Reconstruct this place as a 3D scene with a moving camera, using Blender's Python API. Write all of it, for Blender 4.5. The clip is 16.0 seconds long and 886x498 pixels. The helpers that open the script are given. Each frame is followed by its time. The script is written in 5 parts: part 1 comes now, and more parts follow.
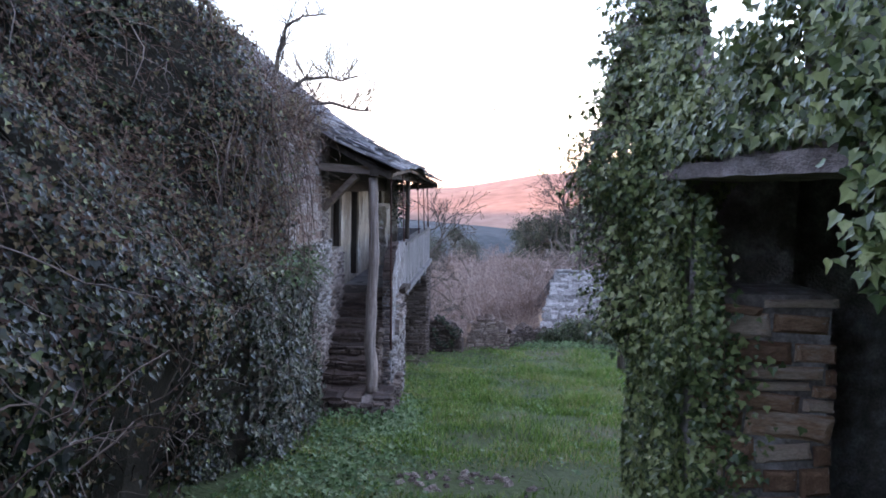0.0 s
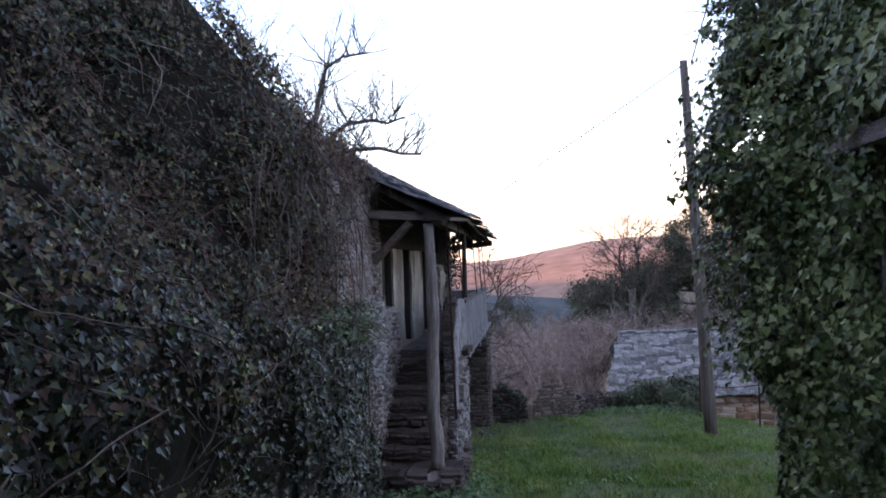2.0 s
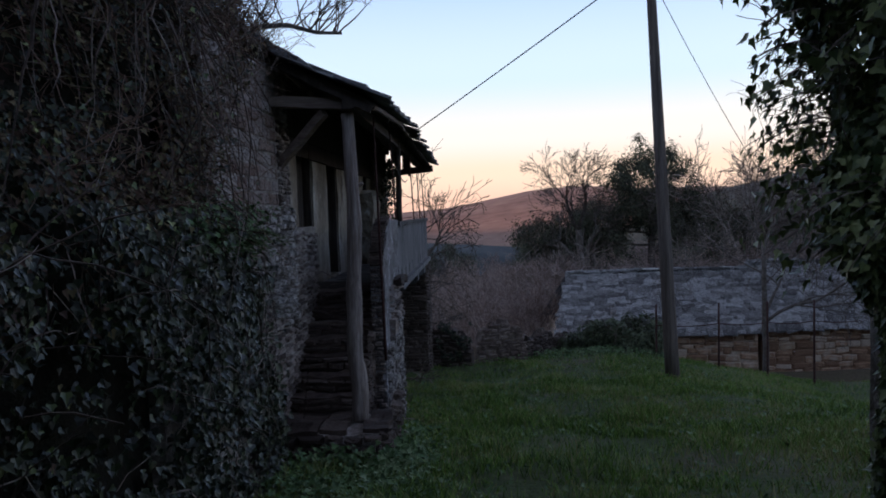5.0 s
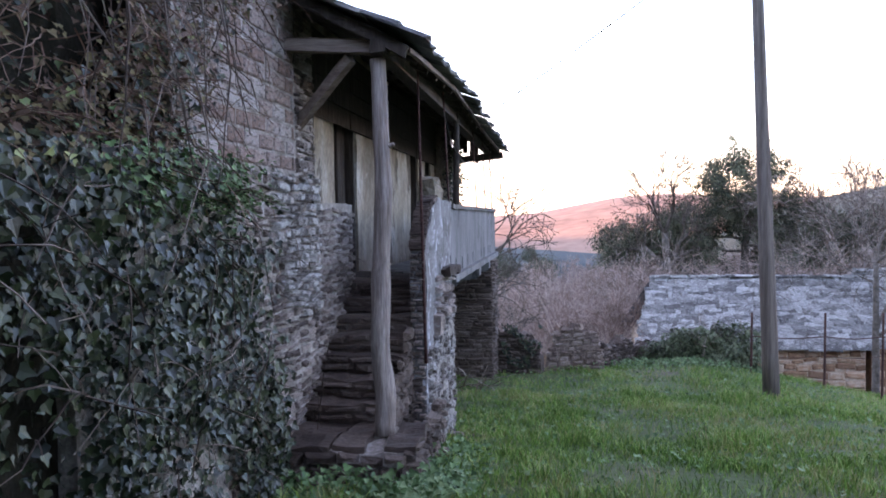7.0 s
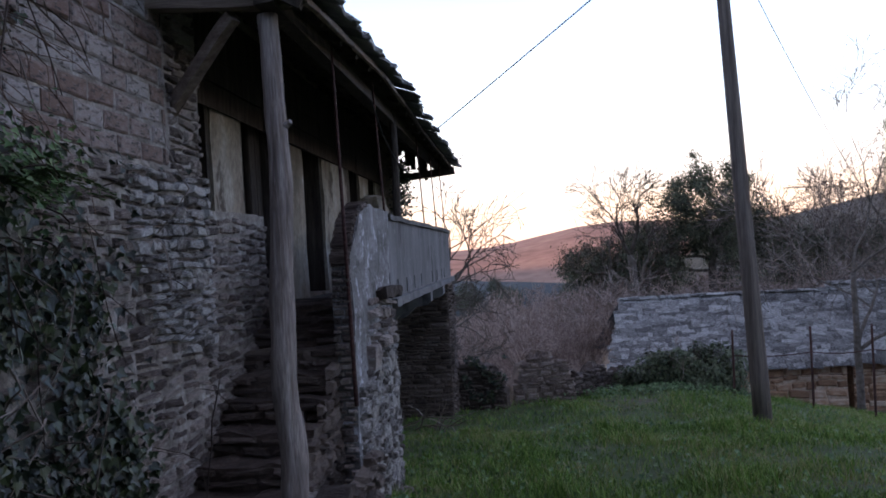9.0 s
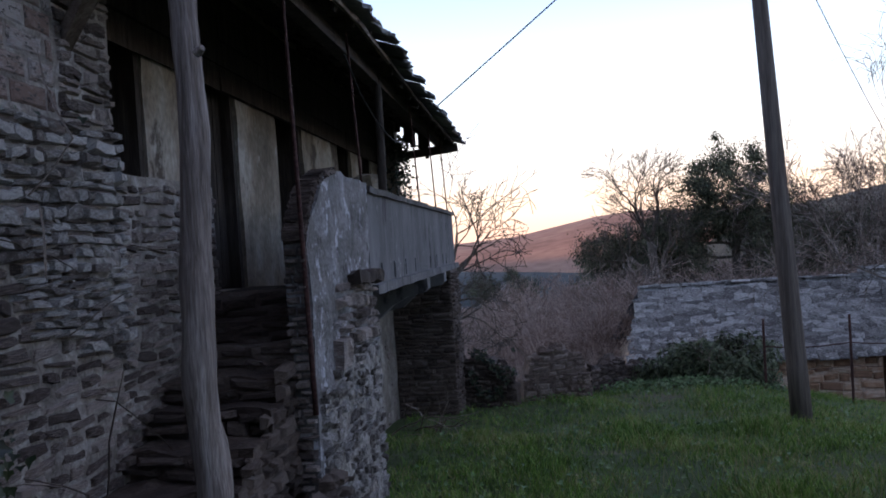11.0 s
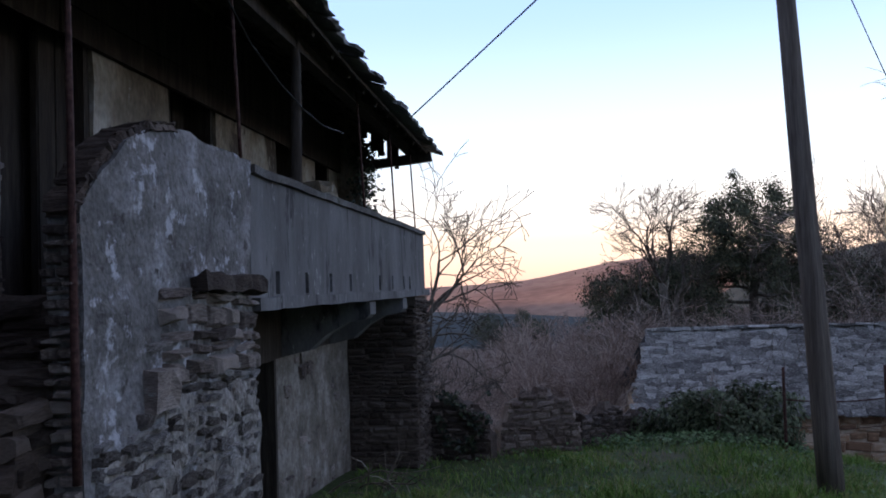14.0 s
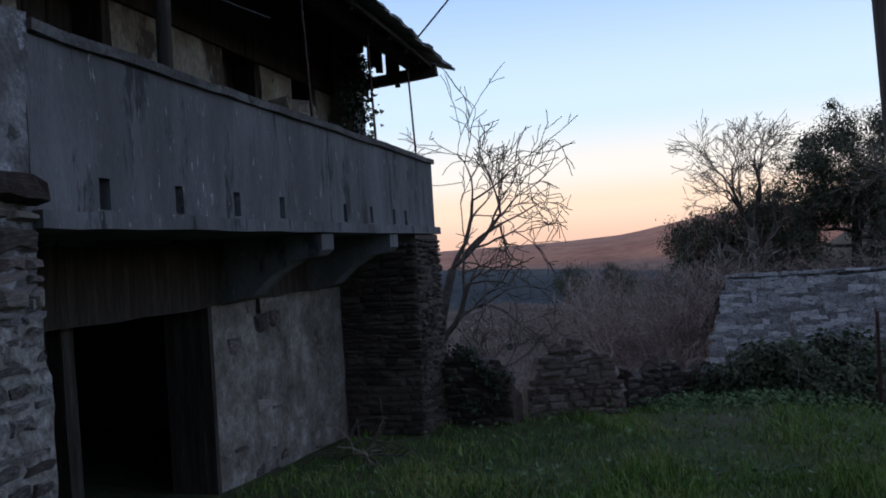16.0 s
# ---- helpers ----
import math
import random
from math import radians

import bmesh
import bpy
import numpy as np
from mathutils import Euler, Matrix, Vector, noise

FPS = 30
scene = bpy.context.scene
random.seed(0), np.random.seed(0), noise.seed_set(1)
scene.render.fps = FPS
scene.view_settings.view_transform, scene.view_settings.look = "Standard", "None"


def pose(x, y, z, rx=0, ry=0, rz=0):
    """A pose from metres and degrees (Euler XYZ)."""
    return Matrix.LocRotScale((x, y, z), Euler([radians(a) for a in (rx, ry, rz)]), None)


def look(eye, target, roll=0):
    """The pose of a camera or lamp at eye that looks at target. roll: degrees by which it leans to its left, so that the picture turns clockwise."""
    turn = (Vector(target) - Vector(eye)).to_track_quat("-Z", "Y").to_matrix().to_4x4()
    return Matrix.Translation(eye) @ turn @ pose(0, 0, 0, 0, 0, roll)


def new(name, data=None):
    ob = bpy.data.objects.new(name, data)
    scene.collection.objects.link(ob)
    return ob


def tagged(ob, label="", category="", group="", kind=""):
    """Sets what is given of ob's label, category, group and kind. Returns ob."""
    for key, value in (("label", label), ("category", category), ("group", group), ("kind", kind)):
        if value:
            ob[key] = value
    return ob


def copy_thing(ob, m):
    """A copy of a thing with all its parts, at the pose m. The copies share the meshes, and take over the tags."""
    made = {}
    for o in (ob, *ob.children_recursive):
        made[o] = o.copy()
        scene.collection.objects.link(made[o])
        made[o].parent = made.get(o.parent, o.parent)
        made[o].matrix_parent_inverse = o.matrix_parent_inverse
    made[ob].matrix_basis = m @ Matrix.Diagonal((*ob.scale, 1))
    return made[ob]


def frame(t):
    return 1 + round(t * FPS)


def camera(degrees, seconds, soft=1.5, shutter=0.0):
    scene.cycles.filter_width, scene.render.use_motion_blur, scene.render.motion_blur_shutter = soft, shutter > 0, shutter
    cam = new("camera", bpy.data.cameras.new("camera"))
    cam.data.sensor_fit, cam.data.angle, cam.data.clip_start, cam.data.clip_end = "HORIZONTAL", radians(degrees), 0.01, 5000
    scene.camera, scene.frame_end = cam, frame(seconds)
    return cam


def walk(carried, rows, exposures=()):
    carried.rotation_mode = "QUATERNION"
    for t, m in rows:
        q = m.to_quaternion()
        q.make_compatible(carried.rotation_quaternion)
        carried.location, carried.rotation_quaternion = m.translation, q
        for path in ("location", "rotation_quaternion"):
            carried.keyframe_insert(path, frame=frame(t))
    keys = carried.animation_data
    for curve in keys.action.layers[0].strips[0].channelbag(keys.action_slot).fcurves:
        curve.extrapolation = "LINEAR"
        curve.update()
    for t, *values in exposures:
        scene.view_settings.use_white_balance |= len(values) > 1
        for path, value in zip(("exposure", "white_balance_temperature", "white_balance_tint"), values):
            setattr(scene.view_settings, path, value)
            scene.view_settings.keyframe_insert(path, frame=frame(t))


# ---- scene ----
cam = camera(57.3, 16.0, soft=1.8)
METRES, EYE, TILT, LEAN, TURN = 12.8, 1.5, -3.0, -2.3, 3.0
ROWS = [
    (0.0, 0.0, 0.0, 0.0, -0.02, -1.19, 1.05),
    (0.5, -0.0009, 0.0237, -0.0056, 2.12, 0.31, 1.47),
    (1.0, -0.0091, 0.0519, -0.015, 0.91, 1.13, 1.68),
    (1.5, -0.0173, 0.0785, -0.0193, -0.39, 2.91, 3.01),
    (2.0, -0.0207, 0.1083, -0.0245, 3.4, 4.23, 4.07),
    (2.5, -0.0257, 0.1333, -0.0295, 4.46, 5.25, 4.53),
    (3.0, -0.03, 0.16, -0.0318, 5.13, 6.31, 4.67),
    (3.5, -0.0284, 0.1899, -0.0382, 4.69, 6.74, 4.4),
    (4.0, -0.0267, 0.2208, -0.0446, -0.96, 3.78, 4.27),
    (4.5, -0.0228, 0.2498, -0.0498, -1.25, 0.31, 4.4),
    (7.0, 0.0066, 0.4105, -0.0734, 5.25, 1.03, 2.76),
    (7.5, 0.0074, 0.4334, -0.0755, 2.97, 1.63, 3.79),
    (8.0, 0.0109, 0.4661, -0.0788, 2.65, 1.66, 4.36),
    (8.5, 0.0132, 0.5002, -0.085, 2.4, 1.59, 4.51),
    (9.0, 0.018, 0.5369, -0.0885, 2.91, 3.41, 5.43),
    (11.5, 0.0373, 0.648, -0.096, 5.22, 2.78, 6.06),
    (12.0, 0.0406, 0.6569, -0.0974, 7.72, 2.49, 6.56),
    (12.5, 0.0428, 0.6841, -0.0992, 8.03, 1.25, 7.08),
    (13.0, 0.0556, 0.7178, -0.1025, 7.82, 1.18, 7.51),
    (13.5, 0.0689, 0.7538, -0.1042, 8.0, 2.45, 5.93),
    (14.0, 0.0791, 0.7971, -0.1108, 5.26, 5.86, 4.04),
    (14.5, 0.0914, 0.8395, -0.1165, 4.67, 7.33, 3.82),
    (15.0, 0.1027, 0.8832, -0.1215, 5.1, 8.22, 3.81),
    (15.5, 0.1185, 0.919, -0.125, 8.28, 6.41, 4.65),
    (16.0, 0.1467, 0.9553, -0.1315, 11.92, 3.46, 5.13),
]
EXPOSURES = [(t, e, 6500 + 350 * min(1, max(0, e)), 10 + 6 * min(1, max(0, e))) for t, e in (
    (0.0, 2.4), (0.5, 2.65), (1.5, 2.3), (2.0, 1.6), (2.5, 0.7), (3.0, -0.05), (3.5, -0.05), (4.5, -0.2), (5.5, 0.7), (6.8, 2.4), (7.0, 2.45), (7.5, 2.0), (8.5, 1.55), (9.0, 1.0),
    (10.0, 0.8), (11.5, 0.7), (12.0, 0.8), (12.5, 1.25), (13.0, 1.48), (13.5, 1.42), (14.0, 0.5), (14.5, 0.1), (15.0, -0.15), (15.5, -0.12), (16.0, 0.0))]
walk(cam, [(t, pose(0, 0, EYE, TILT, LEAN, TURN) @ pose(METRES * x, METRES * y, METRES * z, 90 + pitch, roll, yaw)) for t, x, y, z, yaw, pitch, roll in ROWS], EXPOSURES)

# ---- world and sun: dusk, the low sun behind the walker only reaches the far hill ----
SUN_EL, SUN_DIR = 4.0, 200.0
world = bpy.data.worlds.new("dusk_sky")
scene.world = world
world.use_nodes = True
wn, wl = world.node_tree.nodes, world.node_tree.links
wn.clear()
w_out = wn.new("ShaderNodeOutputWorld")
w_bg = wn.new("ShaderNodeBackground")
w_sky = wn.new("ShaderNodeTexSky")
w_sky.sky_type = "NISHITA"
w_sky.sun_disc = False
w_sky.sun_elevation = radians(SUN_EL)
w_sky.sun_rotation = radians(SUN_DIR)
w_sky.air_density = 1.0
w_sky.dust_density = 1.0
# pale peach horizon under a thin high haze, blue above, dim at the zenith
w_tc = wn.new("ShaderNodeTexCoord")
w_sep = wn.new("ShaderNodeSeparateXYZ")
w_ramp = wn.new("ShaderNodeValToRGB")
w_ramp.color_ramp.interpolation = "EASE"
SKY_STOPS = [(0.0, (0.95, 0.6, 0.47)), (0.045, (1.0, 0.76, 0.6)), (0.09, (0.92, 0.87, 0.84)), (0.16, (0.64, 0.81, 1.0)), (0.34, (0.36, 0.56, 1.0)), (0.65, (0.19, 0.22, 0.34)), (1.0, (0.14, 0.15, 0.22))]
while len(w_ramp.color_ramp.elements) < len(SKY_STOPS):
    w_ramp.color_ramp.elements.new(0.5)
for e, (p, c) in zip(w_ramp.color_ramp.elements, SKY_STOPS):
    e.position, e.color = p, (*c, 1)
w_mix = wn.new("ShaderNodeMix")
w_mix.data_type = "RGBA"
w_mix.inputs["Factor"].default_value = 0.9
w_gain = wn.new("ShaderNodeVectorMath")
w_gain.operation = "SCALE"
w_gain.inputs["Scale"].default_value = 12.0
w_bg.inputs["Strength"].default_value = 0.1
wl.new(w_tc.outputs["Generated"], w_sep.inputs[0])
wl.new(w_sep.outputs["Z"], w_ramp.inputs["Fac"])
wl.new(w_ramp.outputs["Color"], w_gain.inputs[0])
wl.new(w_sky.outputs[0], w_mix.inputs["A"])
wl.new(w_gain.outputs[0], w_mix.inputs["B"])
wl.new(w_mix.outputs["Result"], w_bg.inputs["Color"])
wl.new(w_bg.outputs[0], w_out.inputs["Surface"])
sun_data = bpy.data.lights.new("sun", "SUN")
sun_data.energy, sun_data.angle, sun_data.color = 3.0, radians(0.5), (1.0, 0.55, 0.36)
sun = new("sun", sun_data)
_a = radians(SUN_DIR)
sun.matrix_world = look((0, 0, 60), Vector((0, 0, 60)) - Vector((math.sin(_a), math.cos(_a), math.tan(radians(SUN_EL)))))


# ---- materials ----
def material(name, stops, scale=6.0, detail=6.0, rough=0.85, bump=0.3, bump_scale=40.0, stretch=(1, 1, 1), per_object=0.0,
             per_island=0.0, fine=0.5, spots=None, metallic=0.0, bump_dist=0.02, coord="Object", spec=0.3):
    """A surface with two scales of variation: broad tones from stops, fine grain, optional spots (colour, amount, scale)."""
    m = bpy.data.materials.new(name)
    m.use_nodes = True
    n, l = m.node_tree.nodes, m.node_tree.links
    b = n["Principled BSDF"]
    geo = n.new("ShaderNodeNewGeometry")
    tc = n.new("ShaderNodeTexCoord")
    mp = n.new("ShaderNodeMapping")
    mp.inputs["Scale"].default_value = stretch
    l.new(geo.outputs["Position"] if coord == "World" else tc.outputs["Object"], mp.inputs["Vector"])
    n1 = n.new("ShaderNodeTexNoise")
    n1.inputs["Scale"].default_value, n1.inputs["Detail"].default_value = scale, detail
    n1.inputs["Roughness"].default_value = 0.65
    l.new(mp.outputs[0], n1.inputs["Vector"])
    ramp = n.new("ShaderNodeValToRGB")
    e = ramp.color_ramp.elements
    while len(e) < len(stops):
        e.new(0.5)
    for i, c in enumerate(stops):
        e[i].position = 0.3 + 0.4 * i / max(1, len(stops) - 1)
        e[i].color = (*c, 1)
    fac = n1.outputs["Fac"]
    if per_object or per_island:
        rnd = n.new("ShaderNodeObjectInfo").outputs["Random"] if per_object else geo.outputs["Random Per Island"]
        amount = per_object or per_island
        ma = n.new("ShaderNodeMath")
        ma.operation = "MULTIPLY_ADD"
        l.new(rnd, ma.inputs[0])
        ma.inputs[1].default_value = amount
        ma.inputs[2].default_value = -amount / 2
        ad = n.new("ShaderNodeMath")
        ad.operation = "ADD"
        l.new(fac, ad.inputs[0])
        l.new(ma.outputs[0], ad.inputs[1])
        fac = ad.outputs[0]
    l.new(fac, ramp.inputs["Fac"])
    n2 = n.new("ShaderNodeTexNoise")
    n2.inputs["Scale"].default_value, n2.inputs["Detail"].default_value = bump_scale, 5
    l.new(mp.outputs[0], n2.inputs["Vector"])
    colour = ramp.outputs["Color"]
    if fine:
        mr = n.new("ShaderNodeMapRange")
        mr.inputs["From Min"].default_value, mr.inputs["From Max"].default_value = 0.3, 0.7
        mr.inputs["To Min"].default_value, mr.inputs["To Max"].default_value = 1 - fine / 2, 1 + fine / 2
        l.new(n2.outputs["Fac"], mr.inputs["Value"])
        mul = n.new("ShaderNodeVectorMath")
        mul.operation = "SCALE"
        l.new(colour, mul.inputs[0])
        l.new(mr.outputs[0], mul.inputs["Scale"])
        colour = mul.outputs[0]
    for sc, (col, amount, ssc) in enumerate(spots or []):
        n3 = n.new("ShaderNodeTexNoise")
        n3.inputs["Scale"].default_value, n3.inputs["Detail"].default_value = ssc, 7
        n3.inputs["Roughness"].default_value = 0.7
        off = n.new("ShaderNodeVectorMath")
        off.inputs[1].default_value = (7.3 * (sc + 1), 3.1, 5.7)
        l.new(mp.outputs[0], off.inputs[0])
        l.new(off.outputs[0], n3.inputs["Vector"])
        r3 = n.new("ShaderNodeMapRange")
        r3.inputs["From Min"].default_value = 0.72 - 0.42 * amount
        r3.inputs["From Max"].default_value = 0.78 - 0.42 * amount
        l.new(n3.outputs["Fac"], r3.inputs["Value"])
        mix = n.new("ShaderNodeMix")
        mix.data_type = "RGBA"
        l.new(r3.outputs[0], mix.inputs["Factor"])
        l.new(colour, mix.inputs["A"])
        mix.inputs["B"].default_value = (*col, 1)
        colour = mix.outputs["Result"]
    l.new(colour, b.inputs["Base Color"])
    b.inputs["Roughness"].default_value = rough
    b.inputs["Metallic"].default_value = metallic
    b.inputs["Specular IOR Level"].default_value = spec
    if bump:
        bp = n.new("ShaderNodeBump")
        bp.inputs["Strength"].default_value, bp.inputs["Distance"].default_value = bump, bump_dist
        l.new(n2.outputs["Fac"], bp.inputs["Height"])
        l.new(bp.outputs[0], b.inputs["Normal"])
    return m


M_SCHIST = material("schist", [(0.075, 0.058, 0.053), (0.18, 0.145, 0.131), (0.33, 0.28, 0.255)], 3, per_object=0.5, bump=0.6, bump_scale=30,
                    stretch=(1, 1, 3), spots=[((0.32, 0.34, 0.32), 0.22, 9), ((0.24, 0.15, 0.09), 0.15, 5)])
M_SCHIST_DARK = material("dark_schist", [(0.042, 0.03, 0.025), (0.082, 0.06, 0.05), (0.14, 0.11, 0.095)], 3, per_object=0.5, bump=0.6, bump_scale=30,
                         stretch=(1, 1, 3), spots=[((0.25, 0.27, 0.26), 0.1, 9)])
M_MORTAR = material("earth_mortar", [(0.11, 0.09, 0.075), (0.25, 0.222, 0.2), (0.5, 0.47, 0.44)], 5, bump=0.8, bump_scale=45, coord="World")
M_EARTH_STONE = material("earthy_stone", [(0.1, 0.07, 0.057), (0.18, 0.135, 0.115), (0.28, 0.225, 0.195)], 4, per_object=0.3, bump=0.7, bump_scale=26,
                         spots=[((0.06, 0.06, 0.035), 0.25, 5), ((0.4, 0.38, 0.35), 0.2, 9)])
M_BRICK = material("pale_brick", [(0.2, 0.135, 0.115), (0.28, 0.22, 0.2), (0.36, 0.33, 0.32)], 4, per_object=0.45, bump=0.4, bump_scale=60,
                   spots=[((0.36, 0.35, 0.35), 0.26, 8), ((0.075, 0.066, 0.06), 0.44, 3.2)])
# limewash tones lowered to carry the shade under the balcony slab
M_LIME = material("old_limewash", [(0.085, 0.07, 0.058), (0.2, 0.175, 0.15), (0.38, 0.355, 0.33)], 3.0, bump=0.9, bump_scale=25, coord="World",
                  spots=[((0.2, 0.17, 0.145), 0.32, 3.5), ((0.14, 0.13, 0.125), 0.2, 14)])
M_PLASTER_IN = material("stained_plaster", [(0.12, 0.095, 0.07), (0.27, 0.225, 0.175), (0.44, 0.41, 0.365)], 1.6, bump=0.3, bump_scale=25, coord="World",
                        stretch=(1, 1, 0.6), spots=[((0.09, 0.07, 0.055), 0.38, 1.8), ((0.5, 0.48, 0.45), 0.2, 5)])
M_WHITEWASH = material("whitewashed_stone", [(0.15, 0.128, 0.118), (0.33, 0.31, 0.297), (0.54, 0.52, 0.505)], 5, per_object=0.45, bump=0.8, bump_scale=24,
                       spots=[((0.13, 0.1, 0.085), 0.3, 6), ((0.58, 0.57, 0.56), 0.22, 10)])
# darker copy of the whitewashed stone: the stair wall's shade put into colour
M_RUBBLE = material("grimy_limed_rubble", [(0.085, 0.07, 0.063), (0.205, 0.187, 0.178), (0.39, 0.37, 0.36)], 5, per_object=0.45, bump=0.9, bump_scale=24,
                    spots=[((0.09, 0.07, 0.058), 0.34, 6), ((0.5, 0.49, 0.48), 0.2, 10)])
M_WHITEWASH_FLAT = material("crumbling_lime_mortar", [(0.12, 0.1, 0.088), (0.26, 0.24, 0.222), (0.42, 0.4, 0.38)], 6, bump=1.0, bump_scale=24, coord="World",
                            spots=[((0.1, 0.08, 0.07), 0.3, 9), ((0.6, 0.59, 0.57), 0.2, 14)])
M_CEMENT = material("grey_cement", [(0.08, 0.078, 0.08), (0.135, 0.132, 0.135), (0.21, 0.208, 0.215)], 1.3, bump=0.25, bump_scale=50, coord="World",
                    stretch=(1, 1.6, 0.35), fine=0.25, spots=[((0.05, 0.048, 0.05), 0.42, 2.2), ((0.5, 0.51, 0.5), 0.22, 16)])
M_CEMENT_DARK = material("mossy_cement", [(0.05, 0.045, 0.043), (0.09, 0.083, 0.08), (0.17, 0.163, 0.16)], 3, bump=0.6, bump_scale=30, coord="World",
                         spots=[((0.035, 0.04, 0.025), 0.3, 5), ((0.35, 0.35, 0.35), 0.15, 18)])
M_CEMENT_ROUGH = material("lichened_cement", [(0.085, 0.08, 0.078), (0.17, 0.162, 0.16), (0.33, 0.325, 0.34)], 3.2, bump=0.9, bump_scale=30, coord="World",
                          spots=[((0.46, 0.46, 0.5), 0.4, 4.5), ((0.075, 0.068, 0.066), 0.32, 6.5), ((0.55, 0.55, 0.57), 0.15, 20)])
M_SLATE = material("lichened_slate", [(0.1, 0.1, 0.11), (0.19, 0.19, 0.2), (0.3, 0.3, 0.3)], 5, per_object=0.5, bump=0.5, bump_scale=28,
                   spots=[((0.4, 0.41, 0.38), 0.3, 8), ((0.05, 0.06, 0.04), 0.2, 5)], rough=0.75)
M_SLATE_PALE = material("pale_slate", [(0.085, 0.08, 0.078), (0.21, 0.203, 0.197), (0.38, 0.373, 0.36)], 2.5, per_object=0.4, bump=1.0, bump_scale=10,
                        spots=[((0.44, 0.45, 0.43), 0.34, 6), ((0.05, 0.05, 0.042), 0.36, 4)], rough=0.75)
M_SLATE_JOINED = material("slate_upper", [(0.1, 0.1, 0.11), (0.19, 0.19, 0.2), (0.3, 0.3, 0.3)], 5, per_island=0.5, bump=0.5, bump_scale=28,
                          spots=[((0.4, 0.41, 0.38), 0.3, 8), ((0.05, 0.06, 0.04), 0.2, 5)], rough=0.75)
M_WOOD_GREY = material("weathered_wood", [(0.085, 0.068, 0.06), (0.215, 0.18, 0.163), (0.37, 0.33, 0.31)], 5, bump=0.7, bump_scale=34,
                       stretch=(3, 3, 0.25), rough=0.9, spots=[((0.08, 0.065, 0.055), 0.22, 6)])
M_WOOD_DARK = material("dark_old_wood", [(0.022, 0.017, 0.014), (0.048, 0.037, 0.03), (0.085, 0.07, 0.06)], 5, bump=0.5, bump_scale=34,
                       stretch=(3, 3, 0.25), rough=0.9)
M_WOOD_BEAM = material("brown_beam", [(0.09, 0.065, 0.05), (0.17, 0.13, 0.105), (0.25, 0.205, 0.17)], 5, bump=0.5, bump_scale=34, stretch=(0.3, 3, 3), rough=0.9)
M_POLE = material("pole_wood", [(0.07, 0.055, 0.048), (0.13, 0.105, 0.09), (0.19, 0.16, 0.14)], 4, bump=0.5, bump_scale=25, stretch=(4, 4, 0.15), rough=0.9)
M_RUST = material("rusty_iron", [(0.035, 0.018, 0.016), (0.07, 0.032, 0.028), (0.11, 0.06, 0.052)], 20, rough=0.8, metallic=0.3, bump=0.3)
M_WIRE = material("black_cable", [(0.02, 0.02, 0.02), (0.03, 0.03, 0.03)], 5, rough=0.6, bump=0, fine=0)
M_CERAMIC = material("insulator_glaze", [(0.35, 0.34, 0.32), (0.5, 0.49, 0.46)], 9, rough=0.3, bump=0, fine=0.2)
# leaf greens lowered to carry the overgrown bank's deep shade
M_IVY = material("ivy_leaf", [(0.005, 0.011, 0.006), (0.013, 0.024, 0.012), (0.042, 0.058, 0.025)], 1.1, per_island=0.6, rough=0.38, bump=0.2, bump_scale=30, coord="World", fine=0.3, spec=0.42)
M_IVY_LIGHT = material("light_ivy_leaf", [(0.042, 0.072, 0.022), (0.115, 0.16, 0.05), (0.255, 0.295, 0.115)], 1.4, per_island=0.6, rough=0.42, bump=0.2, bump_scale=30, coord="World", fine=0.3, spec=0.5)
M_BRAMBLE = material("dry_bramble_leaf", [(0.058, 0.036, 0.026), (0.12, 0.078, 0.054), (0.145, 0.125, 0.062)], 2, per_island=0.6, rough=0.8, bump=0.1, coord="World")
M_TWIG = material("twig_bark", [(0.1, 0.073, 0.06), (0.19, 0.15, 0.125), (0.31, 0.265, 0.235)], 3, per_island=0.4, rough=0.9, bump=0.2, coord="World")
# twig bark in a darker copy, the bank's shade put into its colour
M_VINE = material("vine_bark", [(0.05, 0.036, 0.03), (0.1, 0.077, 0.065), (0.24, 0.2, 0.175)], 3, per_island=0.5, rough=0.9, bump=0.2, coord="World")
M_FERN = material("fern_frond", [(0.03, 0.06, 0.015), (0.06, 0.115, 0.03), (0.12, 0.16, 0.05)], 3, per_island=0.4, rough=0.6, bump=0, coord="World", fine=0.2)
M_BUSH = material("bramble_bush_leaf", [(0.03, 0.045, 0.022), (0.065, 0.09, 0.045), (0.13, 0.155, 0.085)], 1.2, per_island=0.5, rough=0.55, bump=0, coord="World")
M_BARK = material("dark_bark", [(0.05, 0.042, 0.036), (0.1, 0.085, 0.07), (0.16, 0.14, 0.125)], 6, rough=0.95, bump=0.6, bump_scale=20)
M_SCRUB = material("bare_scrub", [(0.18, 0.13, 0.11), (0.31, 0.23, 0.195), (0.45, 0.36, 0.315)], 0.5, per_island=0.5, rough=0.95, bump=0, coord="World")
M_GRASS = material("grass_blade", [(0.05, 0.11, 0.014), (0.11, 0.23, 0.03), (0.2, 0.33, 0.06), (0.3, 0.28, 0.12)], 0.7, per_island=0.5, rough=0.6, bump=0, coord="World", fine=0.2)
M_WEED = material("weed_leaf", [(0.05, 0.1, 0.04), (0.09, 0.17, 0.06), (0.16, 0.23, 0.11)], 2, per_island=0.5, rough=0.6, bump=0, coord="World", fine=0.2)
M_NEEDLE = material("evergreen_leaf", [(0.032, 0.04, 0.024), (0.068, 0.078, 0.045), (0.13, 0.132, 0.08)], 0.6, per_island=0.5, rough=0.6, bump=0, coord="World")
